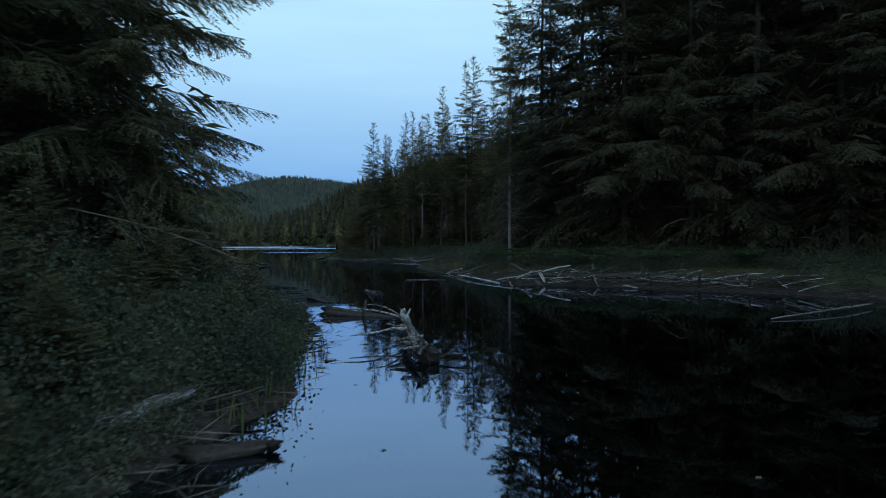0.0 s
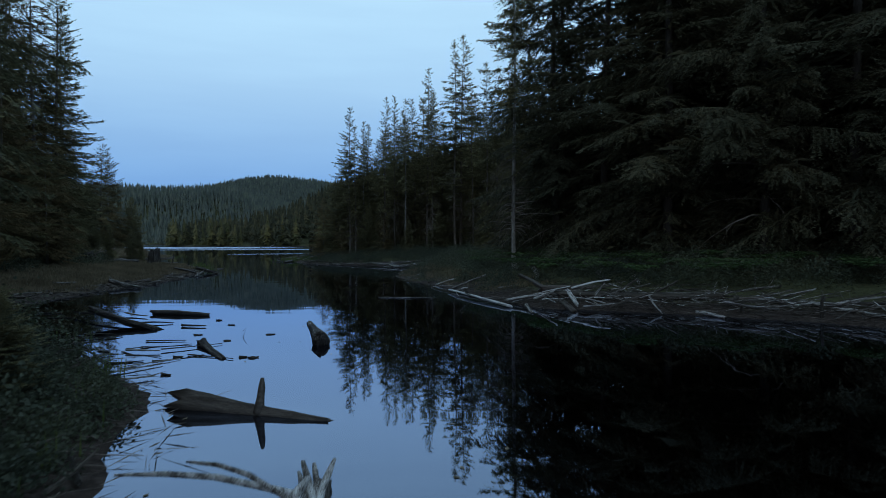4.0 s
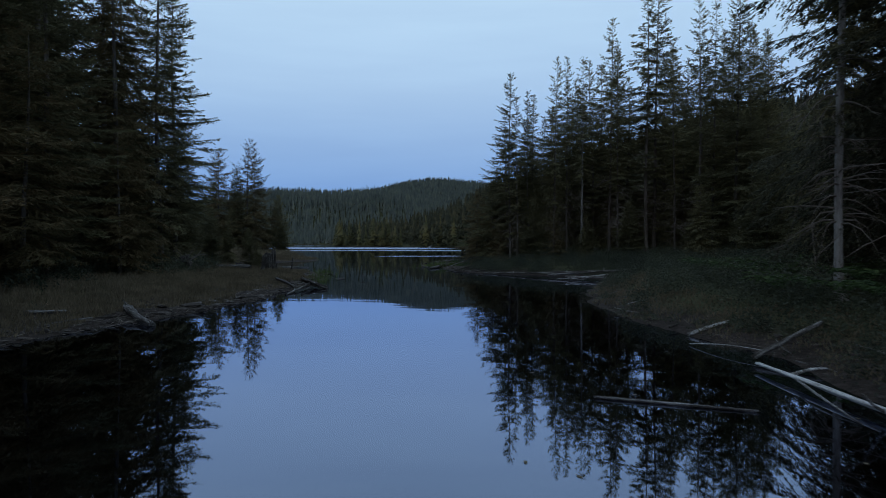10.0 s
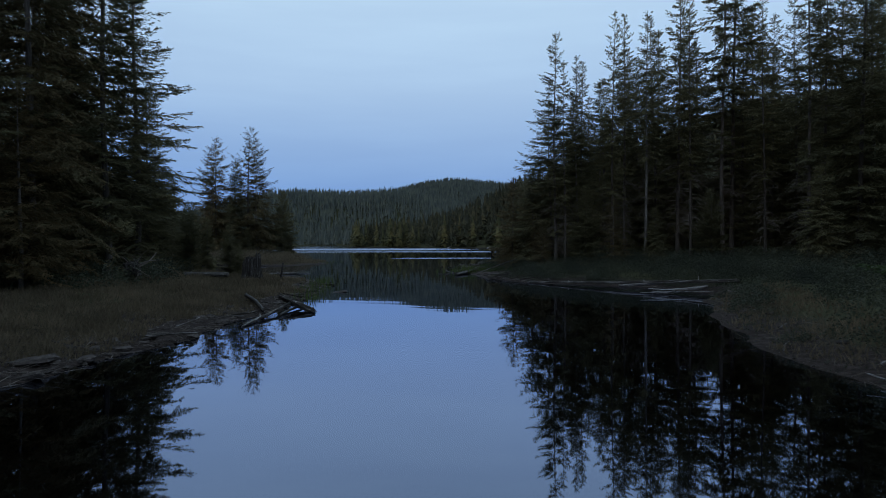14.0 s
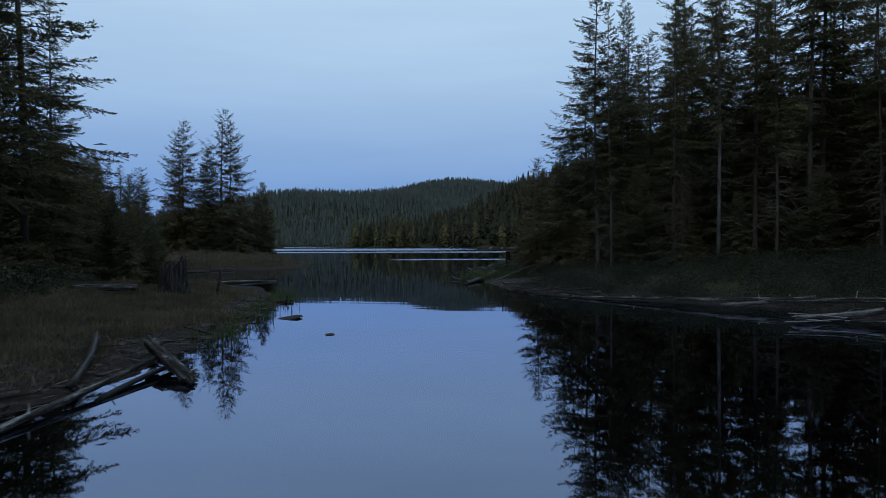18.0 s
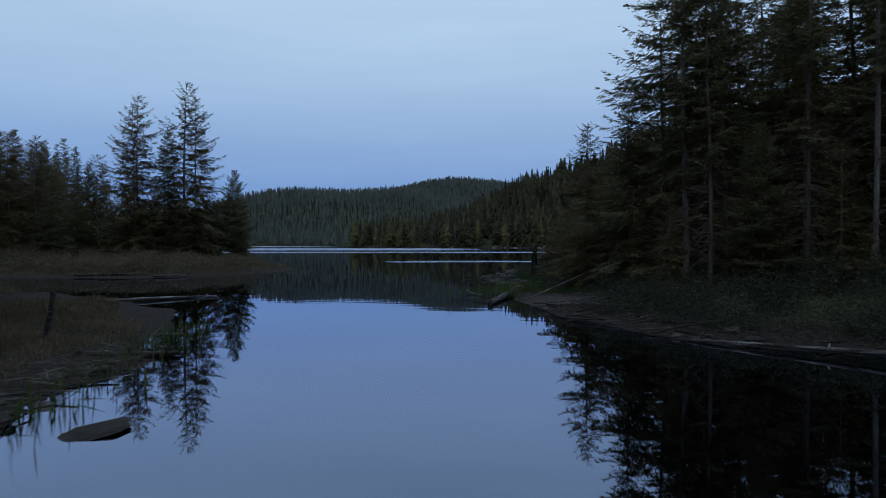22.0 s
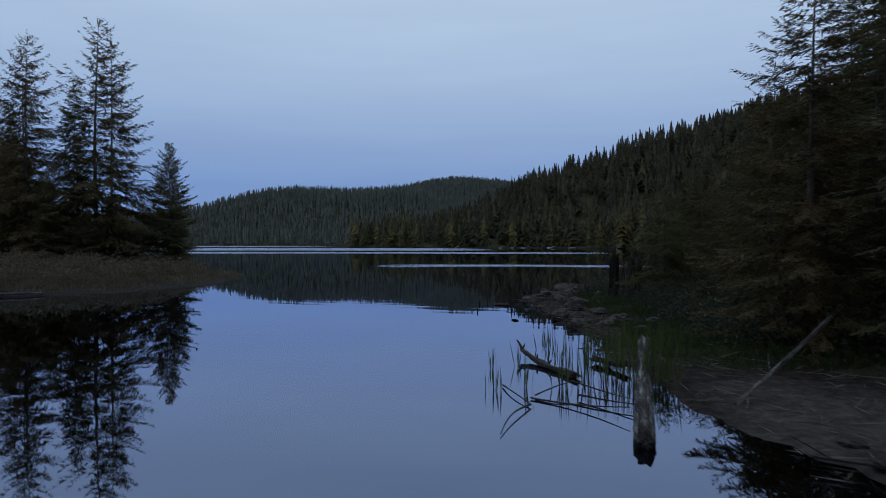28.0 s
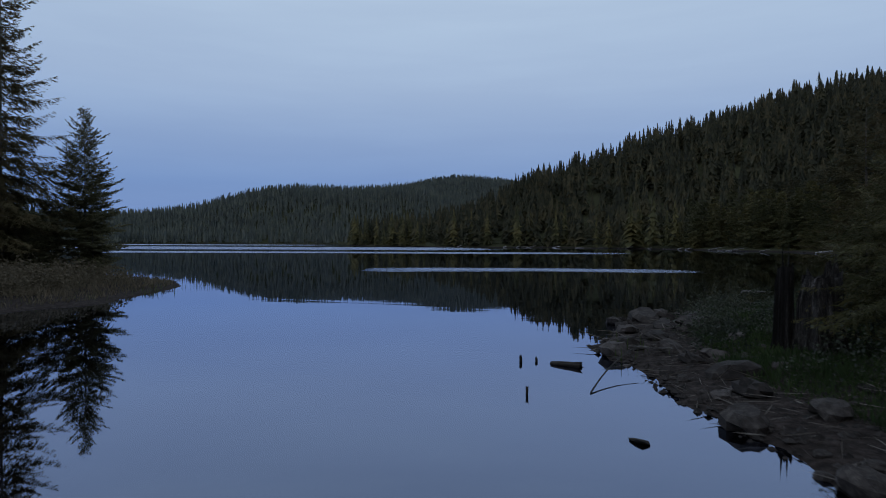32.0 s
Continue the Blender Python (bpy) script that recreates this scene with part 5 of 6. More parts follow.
log((6.2, 27.2, 0.30), (10.4, 26.4, 0.34), 0.12, 0.08, M_DRIFT, stubs=[(0.3, 1.3, 0.2, 0.4, 0.02), (0.6, 1.8, 0.3, 0.45, 0.02)])
log((4.0, 27.6, 0.34), (8.4, 26.0, 0.38), 0.13, 0.10, M_WETWOOD, "dark rotten log in the log jam")
log((7.2, 25.0, 0.06), (7.5, 24.0, 0.03), 0.05, 0.04)
JAM = "grey driftwood log heaped in the log jam"
OLD = "long dark rotten log at the back of the log jam"
for p0, p1, r0, r1, mat, label, stubs in [
        ((3.7, 33.8, 0.62), (4.05, 25.7, -0.02), 0.08, 0.09, M_BROWNLOG, "mossy dark log sliding from the bank through the jam", [(0.3, 1.2, 0.4, 0.3, 0.02), (0.55, 1.7, 0.2, 0.25, 0.02)]),
        ((3.69, 28.8, 0.42), (9.3, 28.2, 0.52), 0.12, 0.11, M_BROWNLOG, OLD, [(0.3, 1.6, 0.2, 0.35, 0.02), (0.5, 1.2, 0.1, 0.3, 0.018), (0.7, 1.9, 0.3, 0.4, 0.02)]),
        ((3.96, 28.1, 0.22), (8.6, 27.2, 0.30), 0.10, 0.10, M_BROWNLOG, OLD, [(0.4, 1.0, 0.3, 0.3, 0.018)]),
        ((5.2, 27.0, 0.16), (11.2, 25.2, 0.36), 0.08, 0.07, M_DRIFT, JAM, [(0.2, 1.4, 0.3, 0.4, 0.02), (0.6, 1.2, 0.4, 0.5, 0.02)]),
        ((2.42, 27.95, 0.14), (4.4, 28.2, 0.40), 0.05, 0.045, M_PALELOG, JAM, []),
        ((4.29, 27.65, 0.45), (4.33, 26.5, 0.12), 0.07, 0.06, M_PALELOG, JAM, [(0.5, 0.3, 0.3, 0.3, 0.015)]),
        ((4.95, 27.7, 0.34), (6.3, 26.1, 0.10), 0.06, 0.03, M_PALELOG, JAM, [(0.4, 0.2, 0.6, 0.5, 0.015), (0.6, 2.9, 0.6, 0.5, 0.014), (0.75, -1.2, 0.3, 0.25, 0.012)]),
        ((5.65, 27.1, 0.26), (7.5, 26.7, 0.30), 0.065, 0.06, M_DRIFT, JAM, []),
        ((7.15, 29.9, 0.78), (6.98, 28.9, 0.60), 0.07, 0.06, M_PALELOG, JAM, []), ((6.2, 31.1, 0.85), (5.94, 29.3, 0.58), 0.09, 0.08, M_DRIFT, JAM, [(0.3, 1.2, 0.3, 0.3, 0.02)]),
        ((8.3, 26.4, 0.40), (10.6, 26.9, 0.62), 0.06, 0.04, M_DRIFT, JAM, [(0.7, 1.2, 0.4, 0.5, 0.015), (0.85, 2.0, 0.4, 0.4, 0.012)]), ((8.9, 25.6, 0.25), (12.2, 23.6, 0.40), 0.09, 0.07, M_BROWNLOG, JAM, [(0.5, 1.3, 0.2, 0.4, 0.015)]),
        ((10.0, 24.9, 0.35), (10.9, 22.9, 0.15), 0.06, 0.05, M_PALELOG, JAM, []), ((11.4, 23.6, 0.40), (14.6, 22.4, 0.62), 0.035, 0.02, M_PALELOG, JAM, [(0.4, 1.2, 0.6, 0.6, 0.010), (0.6, 1.8, 0.6, 0.6, 0.010), (0.8, 1.4, 0.6, 0.5, 0.008)])]:
    log(p0, p1, r0, r1, mat, label, 0.02, 0.09, stubs, group="log jam")
for x, y, h in [(9.7, 23.5, 0.62), (11.1, 22.5, 0.55), (8.2, 24.5, 0.4)]:
    log((x, y, -0.1), (x + 0.03, y, h), 0.05, 0.035, M_WETWOOD, "short dark stake standing in the bank mud", 0.02, 0.1, group="log jam")
for _ in range(290):
    u = RNG.random()
    x, y = 3.4 + 9.4 * u, 27.9 - 5.6 * u ** 1.3 + RNG.normal() * 0.6
    sd = float(shore_distance(x, y))
    if sd < -0.6:
        continue
    a = -0.5 - 0.3 * u + RNG.normal() * 0.8
    ln, r = RNG.uniform(0.3, 1.7), RNG.choice([0.008, 0.013, 0.022, 0.038], p=[0.36, 0.34, 0.2, 0.1])
    dx, dy = math.cos(a) * ln / 2, math.sin(a) * ln / 2
    z0 = max(float(height(x - dx, y - dy)), 0) + r * 0.8 + RNG.random() * 0.22
    z1 = max(float(height(x + dx, y + dy)), 0) + r * 0.8 + RNG.random() ** 2 * 0.45
    log((x - dx, y - dy, z0), (x + dx, y + dy, z1), r, r * 0.6, (M_WETWOOD, M_DRIFT, M_BROWNLOG, M_BROWNLOG, M_DRIFT, M_PALELOG)[int(RNG.integers(6))], "thin grey branch caught in the log jam", 0.06, 0.08, (), "driftwood_branch", 7, "log jam")
log((4.45, 26.3, -0.16), (4.05, 19.6, -0.42), 0.13, 0.11, M_PALELOG, "sunken log lying under the dark water", 0.01, 0.05)
log((6.4, 24.3, -0.22), (7.2, 18.4, -0.48), 0.10, 0.08, M_PALELOG, "sunken log lying under the dark water", 0.01, 0.05)
# far side of the narrows
log((-8.75, 63.35, 0.04), (0.4, 58.3, 0.52), 0.03, 0.078, M_PALELOG, "long straight bleached log lying along the bank", 0.006, 0.06, [(0.3, 1.2, 0.3, 0.12, 0.015), (0.42, 2.0, 0.1, 0.15, 0.018), (0.55, 1.6, 0.1, 0.18, 0.02), (0.63, 1.1, -0.2, 0.2, 0.016), (0.7, 1.4, 0.1, 0.2, 0.02), (0.78, 2.2, 0.2, 0.22, 0.02), (0.85, 1.6, 0.2, 0.25, 0.02)])
for k in range(9):
    x, y, a = RNG.uniform(-3.0, -1.0), RNG.uniform(55.6, 57.6), RNG.normal() * 0.4 - 0.1
    ln, z = RNG.uniform(0.6, 1.8), 0.08 + 0.022 * k
    log((x - math.cos(a) * ln / 2, y - math.sin(a) * ln / 2, z), (x + math.cos(a) * ln / 2, y + math.sin(a) * ln / 2, z + RNG.normal() * 0.08), RNG.uniform(0.010, 0.02), 0.008, M_PALELOG if k % 2 else M_WETWOOD, "bleached stick heaped under the long log", 0.02)
log((-2.9, 57.3, 0.10), (-0.8, 57.9, 0.30), 0.09, 0.07, M_DRIFT)
log((-4.2, 59.8, 0.16), (-1.6, 60.4, 0.40), 0.06, 0.05, M_DRIFT)
for x, y in scatter(26, -12, 4, 28, 68, 0.7, lambda x, y: -0.1 < shore_distance(x, y) < 1.3):
    a, ln = RNG.uniform(0, 3.1), RNG.uniform(0.4, 1.4)
    z = max(float(height(x, y)), 0) + 0.04
    stick((x - math.cos(a) * ln / 2, y - math.sin(a) * ln / 2, z), (x + math.cos(a) * ln / 2, y + math.sin(a) * ln / 2, z + RNG.random() * 0.1), RNG.uniform(0.012, 0.03), M_DRIFT if RNG.random() < 0.6 else M_WETWOOD, "bare stick washed onto the mud")
# driftwood stranded along the foot of the far slope
for k in range(26):
    u = RNG.random()
    x, y = -88 + 116 * u + RNG.normal(), np.interp(-88 + 116 * u, [-88, -40, 0, 28], [336, 341, 299, 196])
    ln, a = RNG.uniform(1.0, 4.0), RNG.uniform(-0.5, 0.9)
    log((x, y, 0.15), (x + ln * math.cos(a), y + ln * math.sin(a) * 0.4, RNG.uniform(0.15, 0.9)), 0.16, 0.10, M_PALELOG, "pale driftwood log stranded on the far shore", 0.02, 0.08, (), "driftwood_log", 7, "driftwood on the far shore")
# the spit
log((-14.2, 69.9, 0.05), (-13.95, 75.3, 0.24), 0.10, 0.095, M_PALELOG, "mottled pale log running down the spit into the water", 0.008, 0.06, [(0.15, 1.5, 0.3, 0.06, 0.02), (0.45, 1.2, 0.2, 0.07, 0.018), (0.6, 2.0, 0.2, 0.05, 0.02)], seg=18)
log((-16.0, 74.35, 0.14), (-15.0, 72.9, 0.05), 0.035, 0.055, M_BROWNLOG, "dark jagged log half sunk among reeds", 0.05, 0.28, [(0.02, 1.9, -0.7, 0.20, 0.025), (0.02, 0.9, -0.5, 0.14, 0.02), (0.4, 1.5, 0.1, 0.10, 0.02), (0.6, 1.3, 0.5, 0.13, 0.02), (0.7, -1.6, 0.3, 0.16, 0.015)])
log((-14.8, 74.2, 0.08), (-14.3, 73.6, 0.10), 0.06, 0.045, M_WETWOOD, "dark rotten log end among reeds", 0.04, 0.32)
for p0, p1 in [((-15.96, 72.1, 0.02), (-15.45, 71.15, 0.03)), ((-15.45, 71.15, 0.03), (-15.6, 69.9, 0.02)), ((-15.5, 71.5, 0.02), (-14.3, 70.9, 0.14)), ((-15.45, 71.6, 0.03), (-15.0, 72.0, 0.16)), ((-15.0, 72.0, 0.16), (-14.2, 71.4, 0.1)), ((-14.9, 71.7, 0.05), (-14.2, 71.2, 0.1))]:
    stick(p0, p1, 0.012, M_WETWOOD, "thin dark branch lying in the water", 0.04)
log((-13.1, 71.5, 0.10), (-10.9, 75.0, 1.0), 0.022, 0.035, M_DRIFT, "long thin bare branch leaning on the silt", 0.03, 0.05, [(0.25, 1.4, 0.5, 0.3, 0.01)], "driftwood_stick", 7, "sticks in the shallows")
for x, y in scatter(4, -13.5, -9.5, 68, 72.5, 0.5, lambda x, y: 0 < shore_distance(x, y) < 2.2):
    a, ln = RNG.uniform(0, 3.1), RNG.uniform(0.4, 1.5)
    z = max(float(height(x, y)), 0) + 0.05
    stick((x - math.cos(a) * ln / 2, y - math.sin(a) * ln / 2, z), (x + math.cos(a) * ln / 2, y + math.sin(a) * ln / 2, z + RNG.random() * 0.15), RNG.uniform(0.007, 0.022), M_DRIFT if RNG.random() < 0.5 else M_WETWOOD, "bare stick heaped on the spit")
for x, y in scatter(34, -12.2, -8.2, 62.8, 69.5, 0.3, lambda x, y: -0.15 < shore_distance(x, y) < 1.6):
    a, ln = RNG.uniform(-1.2, 0.6), RNG.uniform(0.4, 1.6)
    z = max(float(height(x, y)), 0) + 0.04
    stick((x - math.cos(a) * ln / 2, y - math.sin(a) * ln / 2, z), (x + math.cos(a) * ln / 2, y + math.sin(a) * ln / 2, z + RNG.random() * 0.25), RNG.uniform(0.008, 0.028), (M_DRIFT, M_WETWOOD, M_WETWOOD)[int(RNG.integers(3))], "broken branch washed up beside the spit")
for x, y in scatter(26, -12.6, -7.5, 62.5, 70.5, 0.3, lambda x, y: -0.1 < shore_distance(x, y) < 1.5):
    stone(x, y, RNG.choice([0.06, 0.10, 0.15, 0.22]), RNG.uniform(0.5, 0.9), None, None, "dark rock on the muddy bank")
# stony point
log((-18.15, 83.35, 0.02), (-17.68, 83.2, 0.03), 0.02, 0.055, M_WETWOOD, "small dark log floating off the point", 0.02, 0.12)
for x, y, h in [(-18.65, 83.4, 0.09), (-18.4, 83.5, 0.05), (-18.25, 81.2, 0.10)]:
    log((x, y, -0.15), (x, y, h), 0.025 if h < 0.1 else 0.012, 0.02, M_WETWOOD, "dark snag tip poking out of the water", 0.02, 0.1, (), "driftwood_stick", 7, "sticks in the shallows")
stick((-17.45, 81.5, 0.01), (-16.75, 83.8, 0.32), 0.013, M_WETWOOD, "dark branch dipping into the water", 0.03)
stick((-17.4, 85.5, 0.03), (-16.2, 85.9, 0.16), 0.03)
stick((-17.0, 84.7, 0.14), (-16.2, 84.3, 0.2), 0.025)
stick((-13.5, 93.2, 0.55), (-12.8, 93.5, 0.55), 0.05)
# left shore
log((-14.4, 36.8, 0.22), (-12.3, 35.1, 0.03), 0.12, 0.09, M_DRIFT, "short grey log lying on the mud into the water", 0.02, 0.1, [(0.1, 2.0, -0.5, 0.3, 0.03)])
log((-15.9, 35.0, 0.25), (-15.3, 35.6, 0.25), 0.06, 0.04)
log((-13.45, 44.3, 0.03), (-14.40, 48.45, 0.20), 0.045, 0.035, M_PALELOG, "straight pale log lying along the grassy shore", 0.008, 0.06, [(0.35, 1.4, 0.4, 0.15, 0.015), (0.7, 2.0, 0.3, 0.12, 0.012)])
log((-13.75, 46.6, 0.0), (-14.25, 49.0, 0.06), 0.04, 0.03, M_WETWOOD, "dark wet pole lying beside a pale log", 0.015)
log((-15.1, 49.1, 0.34), (-13.2, 47.75, 0.02), 0.10, 0.09, M_PALELOG, "knotted grey log tipping into the water", 0.03, 0.14, [(0.3, 1.4, 0.2, 0.14, 0.04), (0.85, 0.4, 0.5, 0.2, 0.03), (0.6, 2.4, 0.2, 0.15, 0.03)], seg=16)
log((-16.7, 49.6, 0.30), (-14.3, 46.7, 0.13), 0.06, 0.05, M_BROWNLOG, "rotten log sunk into the shore grass", 0.03, 0.12)
log((-19.3, 58.5, 0.08), (-17.9, 59.3, 0.06), 0.08, 0.035, M_WETWOOD, "dark snag with a hooked end at the shore", 0.05, 0.15, [(0.9, 1.4, 0.3, 0.2, 0.03), (0.5, 1.6, 0, 0.15, 0.04)])
log((-27.0, 66.9, 0.10), (-24.8, 70.3, 0.03), 0.05, 0.035, M_DRIFT, "pale log lying out into the cove", 0.02, 0.06)
log((-41.3, 80.0, 0.12), (-36.9, 82.0, 0.10), 0.08, 0.06, M_DRIFT, "pale log stranded along the point")
log((-36.6, 81.0, 0.10), (-35.4, 82.4, 0.08), 0.06, 0.05)
log((-24.8, 57.0, 0.55), (-22.8, 57.6, 0.55), 0.12, 0.10, M_DRIFT, "pale fallen log beside a stump")
for x, y in scatter(30, -18, -12.5, 24, 60, 0.6, lambda x, y: -0.15 < shore_distance(x, y) < 1.4):
    a, ln = RNG.uniform(0, 3.1), RNG.uniform(0.3, 1.3)
    z = max(float(height(x, y)), 0) + 0.03
    stick((x - math.cos(a) * ln / 2, y - math.sin(a) * ln / 2, z), (x + math.cos(a) * ln / 2, y + math.sin(a) * ln / 2, z + RNG.random() * 0.1), RNG.uniform(0.012, 0.035), M_DRIFT if RNG.random() < 0.5 else M_WETWOOD, "bare stick washed onto the mud")
for x, y in scatter(26, -4.2, -1.9, 3.5, 14, 0.3, lambda x, y: -0.25 < shore_distance(x, y) < 0.9):
    a, ln = RNG.uniform(0, 3.1), RNG.uniform(0.2, 0.9)
    z = max(float(height(x, y)), 0) + 0.03
    stick((x - math.cos(a) * ln / 2, y - math.sin(a) * ln / 2, z), (x + math.cos(a) * ln / 2, y + math.sin(a) * ln / 2, z + RNG.random() * 0.2), RNG.uniform(0.008, 0.025), M_DRIFT if RNG.random() < 0.4 else M_WETWOOD, "bare stick caught on the near bank")
log((-8.3, 23.8, 0.34), (-6.15, 22.5, 0.0), 0.085, 0.075, M_DRIFT, "mossy grey log sloping off the bank into the shallows", 0.02, 0.1, [(0.3, 1.3, 0.3, 0.15, 0.02), (0.7, 1.8, 0.2, 0.1, 0.02)])
log((-7.6, 25.6, 0.05), (-5.9, 25.1, 0.02), 0.07, 0.05, M_BROWNLOG, "half-sunk brown log in the shallows", 0.03, 0.1)
for x, y in scatter(44, -11, -4.2, 15.5, 27, 0.45, lambda x, y: -1.8 < shore_distance(x, y) < 1.0):
    a, ln = RNG.uniform(-0.6, 1.2), RNG.uniform(0.3, 1.3)
    z = max(float(height(x, y)), 0) + 0.015
    stick((x - math.cos(a) * ln / 2, y - math.sin(a) * ln / 2, z), (x + math.cos(a) * ln / 2, y + math.sin(a) * ln / 2, z), RNG.uniform(0.008, 0.022), M_WETWOOD if RNG.random() < 0.6 else M_DRIFT, "bare stick caught in the shallow mud")
for x, y in [(-4.04, 20.8), (-3.0, 18.95), (-3.2, 19.0), (-5.3, 24.1), (-3.38, 21.6), (-4.3, 19.0), (-3.9, 17.6), (-2.7, 12.4), (-2.9, 12.0), (-2.6, 9.2), (-4.7, 23.2), (-1.75, 9.6), (-4.9, 21.6)]:
    log((x - 0.07, y, 0.0), (x + 0.07, y + RNG.normal() * 0.05, 0.01), 0.028, 0.012, M_WETWOOD, "small dark wood chunk floating", 0.1, 0.3, (), "wood_chunk", 7, "floating wood chunks")


def stump(x, y, r, h, seed, label):
    """A weathered stump: grooved flanks, flared foot, jagged hollow top."""
    g = np.random.default_rng(seed)
    seg, lv = 48, 10
    ang = np.linspace(0, 2 * np.pi, seg, endpoint=False)
    groove = 1 + 0.12 * np.sin(ang * 5 + g.random() * 6) + 0.10 * np.sin(ang * 11 + g.random() * 6) + 0.07 * g.normal(size=seg)
    top = h * (0.66 + 0.22 * np.sin(ang + g.random() * 6) + 0.34 * g.random(seg) ** 2 * (np.sin(ang * 4 + seed) > -0.2))
    rows = []
    for k in range(lv):
        u = k / (lv - 1)
        flare = 1 + 0.75 * (1 - u) ** 3
        rows.append(np.stack([r * flare * groove * np.cos(ang), r * flare * groove * np.sin(ang), -0.25 + (top + 0.25) * u], 1))
    for rr, dz in ((0.72, -0.02), (0.62, -0.35), (0.3, -0.5)):
        rows.append(np.stack([r * rr * np.cos(ang), r * rr * np.sin(ang), top * 0 + h * 0.86 + dz * h * 0.6 + 0.05 * h * g.random(seg)], 1))
    v = np.concatenate(rows)
    n = len(rows)
    i = np.arange(n * seg).reshape(n, seg)
    q = np.stack([i[:-1], np.roll(i, -1, 1)[:-1], np.roll(i, -1, 1)[1:], i[1:]], -1).reshape(-1, 4)
    v = np.concatenate([v, [[0, 0, h * 0.5]]])
    t = [(n * seg, (n - 1) * seg + k, (n - 1) * seg + (k + 1) % seg) for k in range(seg)]
    ob = put("stump", mesh_from("stump", v, t, q, False), M_STUMP)
    ob.location = (x, y, float(height(x, y)))
    return tagged(ob, label, "stump")


stump(-21.9, 58.4, 0.40, 1.35, 3, "dark rotten tree stump in the grass")
stump(-13.9, 84.5, 0.30, 1.42, 5, "big charred stump with grooved grey flanks")
stump(-14.42, 84.65, 0.13, 1.55, 8, "narrow charred stump remnant beside a bigger one")
stump(4.0, 50.5, 0.22, 0.5, 6, "small pale stump among shrubs")
log((-20.8, 59.2, 0.2), (-20.7, 59.3, 1.1), 0.05, 0.035, M_STUMP, "short dead pole standing in the grass", 0.03, 0.1)


def root_wad(x, y, z, n, size, label, mat=M_STUMP, roots=M_DEAD):
    core = put("root_wad", lump_mesh("root_wad", 0.42 * size, 0.42 * size, 0.5 * size, 11, 7, 12, 0.22), mat)
    core.location = (x, y, z)
    for _ in range(n):
        d = unit(np.array([RNG.normal(), RNG.normal() * 0.6, RNG.normal() * 0.7]))
        w = np.linspace(0, 1, 6)
        ln = size * RNG.uniform(0.7, 1.7)
        p = w[:, None] * d * ln + np.stack([np.sin(w * 4) * RNG.normal(), np.sin(w * 4) * RNG.normal(), np.sin(w * 4) * RNG.normal()], 1) * 0.12 * size
        v, t, q = tube(p, RNG.uniform(0.02, 0.07) * size * (1 - w * 0.85), 6, 0.08)
        put("root", mesh_from("root", v, t, q, True), roots, core)
    return tagged(core, label, "root wad")


root_wad(-0.22, 9.52, 0.04, 16, 0.40, "black rotten root mass under a snag", M_WETWOOD, M_WETWOOD)
root_wad(-23.6, 52.2, float(height(-23.6, 52.2)) + 0.55, 14, 0.8, "upturned tangle of bare roots below the trees")


# ---- reeds, ferns, leaves ----
def reeds(spots, label):
    o, d, h = [], [], []
    for x, y, n, s, tall in spots:
        k = RNG.normal(size=(n, 2)) * s
        o.append(np.stack([x + k[:, 0], y + k[:, 1], np.full(n, -0.15)], 1))
        e = RNG.normal(size=(n, 3)) * 0.10
        e[:, 2] = 1
        d.append(e)
        h.append(RNG.uniform(0.5, 1.0, n) * tall + 0.15)
    o, d, h = np.concatenate(o), np.concatenate(d), np.concatenate(h)
    v, f = blades(o, d, h, 0.010, None, 0.03)
    return tagged(put("reeds", mesh_from("reeds", v, f), M_REED), label, "reeds", kind="stuff")


reeds([(-16.05, 71.9, 5, 0.06, 0.45), (-15.65, 72.2, 5, 0.05, 0.5), (-15.2, 72.3, 7, 0.08, 0.6), (-14.7, 72.6, 20, 0.25, 0.65), (-14.3, 73.4, 70, 0.3, 0.8), (-13.9, 72.9, 60, 0.22, 0.7),
       (-16.35, 73.3, 7, 0.05, 0.55), (-16.0, 73.7, 7, 0.05, 0.55), (-15.6, 75.3, 9, 0.10, 0.65), (-15.1, 74.6, 14, 0.2, 0.5), (-14.6, 75.8, 70, 0.3, 0.7), (-14.0, 75.2, 130, 0.4, 0.6), (-13.5, 76.6, 120, 0.4, 0.55), (-15.7, 76.4, 8, 0.12, 0.45), (-16.8, 84.6, 26, 0.35, 0.4)],
      "green reed blades standing in the shallows")
reeds([(-2.15 + 0.2 * math.sin(i), 6.2 + i * 0.75, 14, 0.2, 0.42) for i in range(7)] + [(-2.7 - 0.35 * i, 11.6 + i, 20, 0.15, 0.45) for i in range(7)] + [(-7.0 - 0.9 * i, 20.6 + i, 10, 0.25, 0.3) for i in range(5)],
      "thin dark sedge stems at the water's edge")
reeds([(-34.5 + 0.6 * math.sin(i * 2.2) - 0.25 * max(0, i - 6), 84 + i * 1.4, 18, 0.35, 0.35) for i in range(10)] + [(-15.2 - 0.45 * i, 51 + i * 1.1, 40, 0.35, 0.45) for i in range(11)], "sparse brown sedge in the shallows")


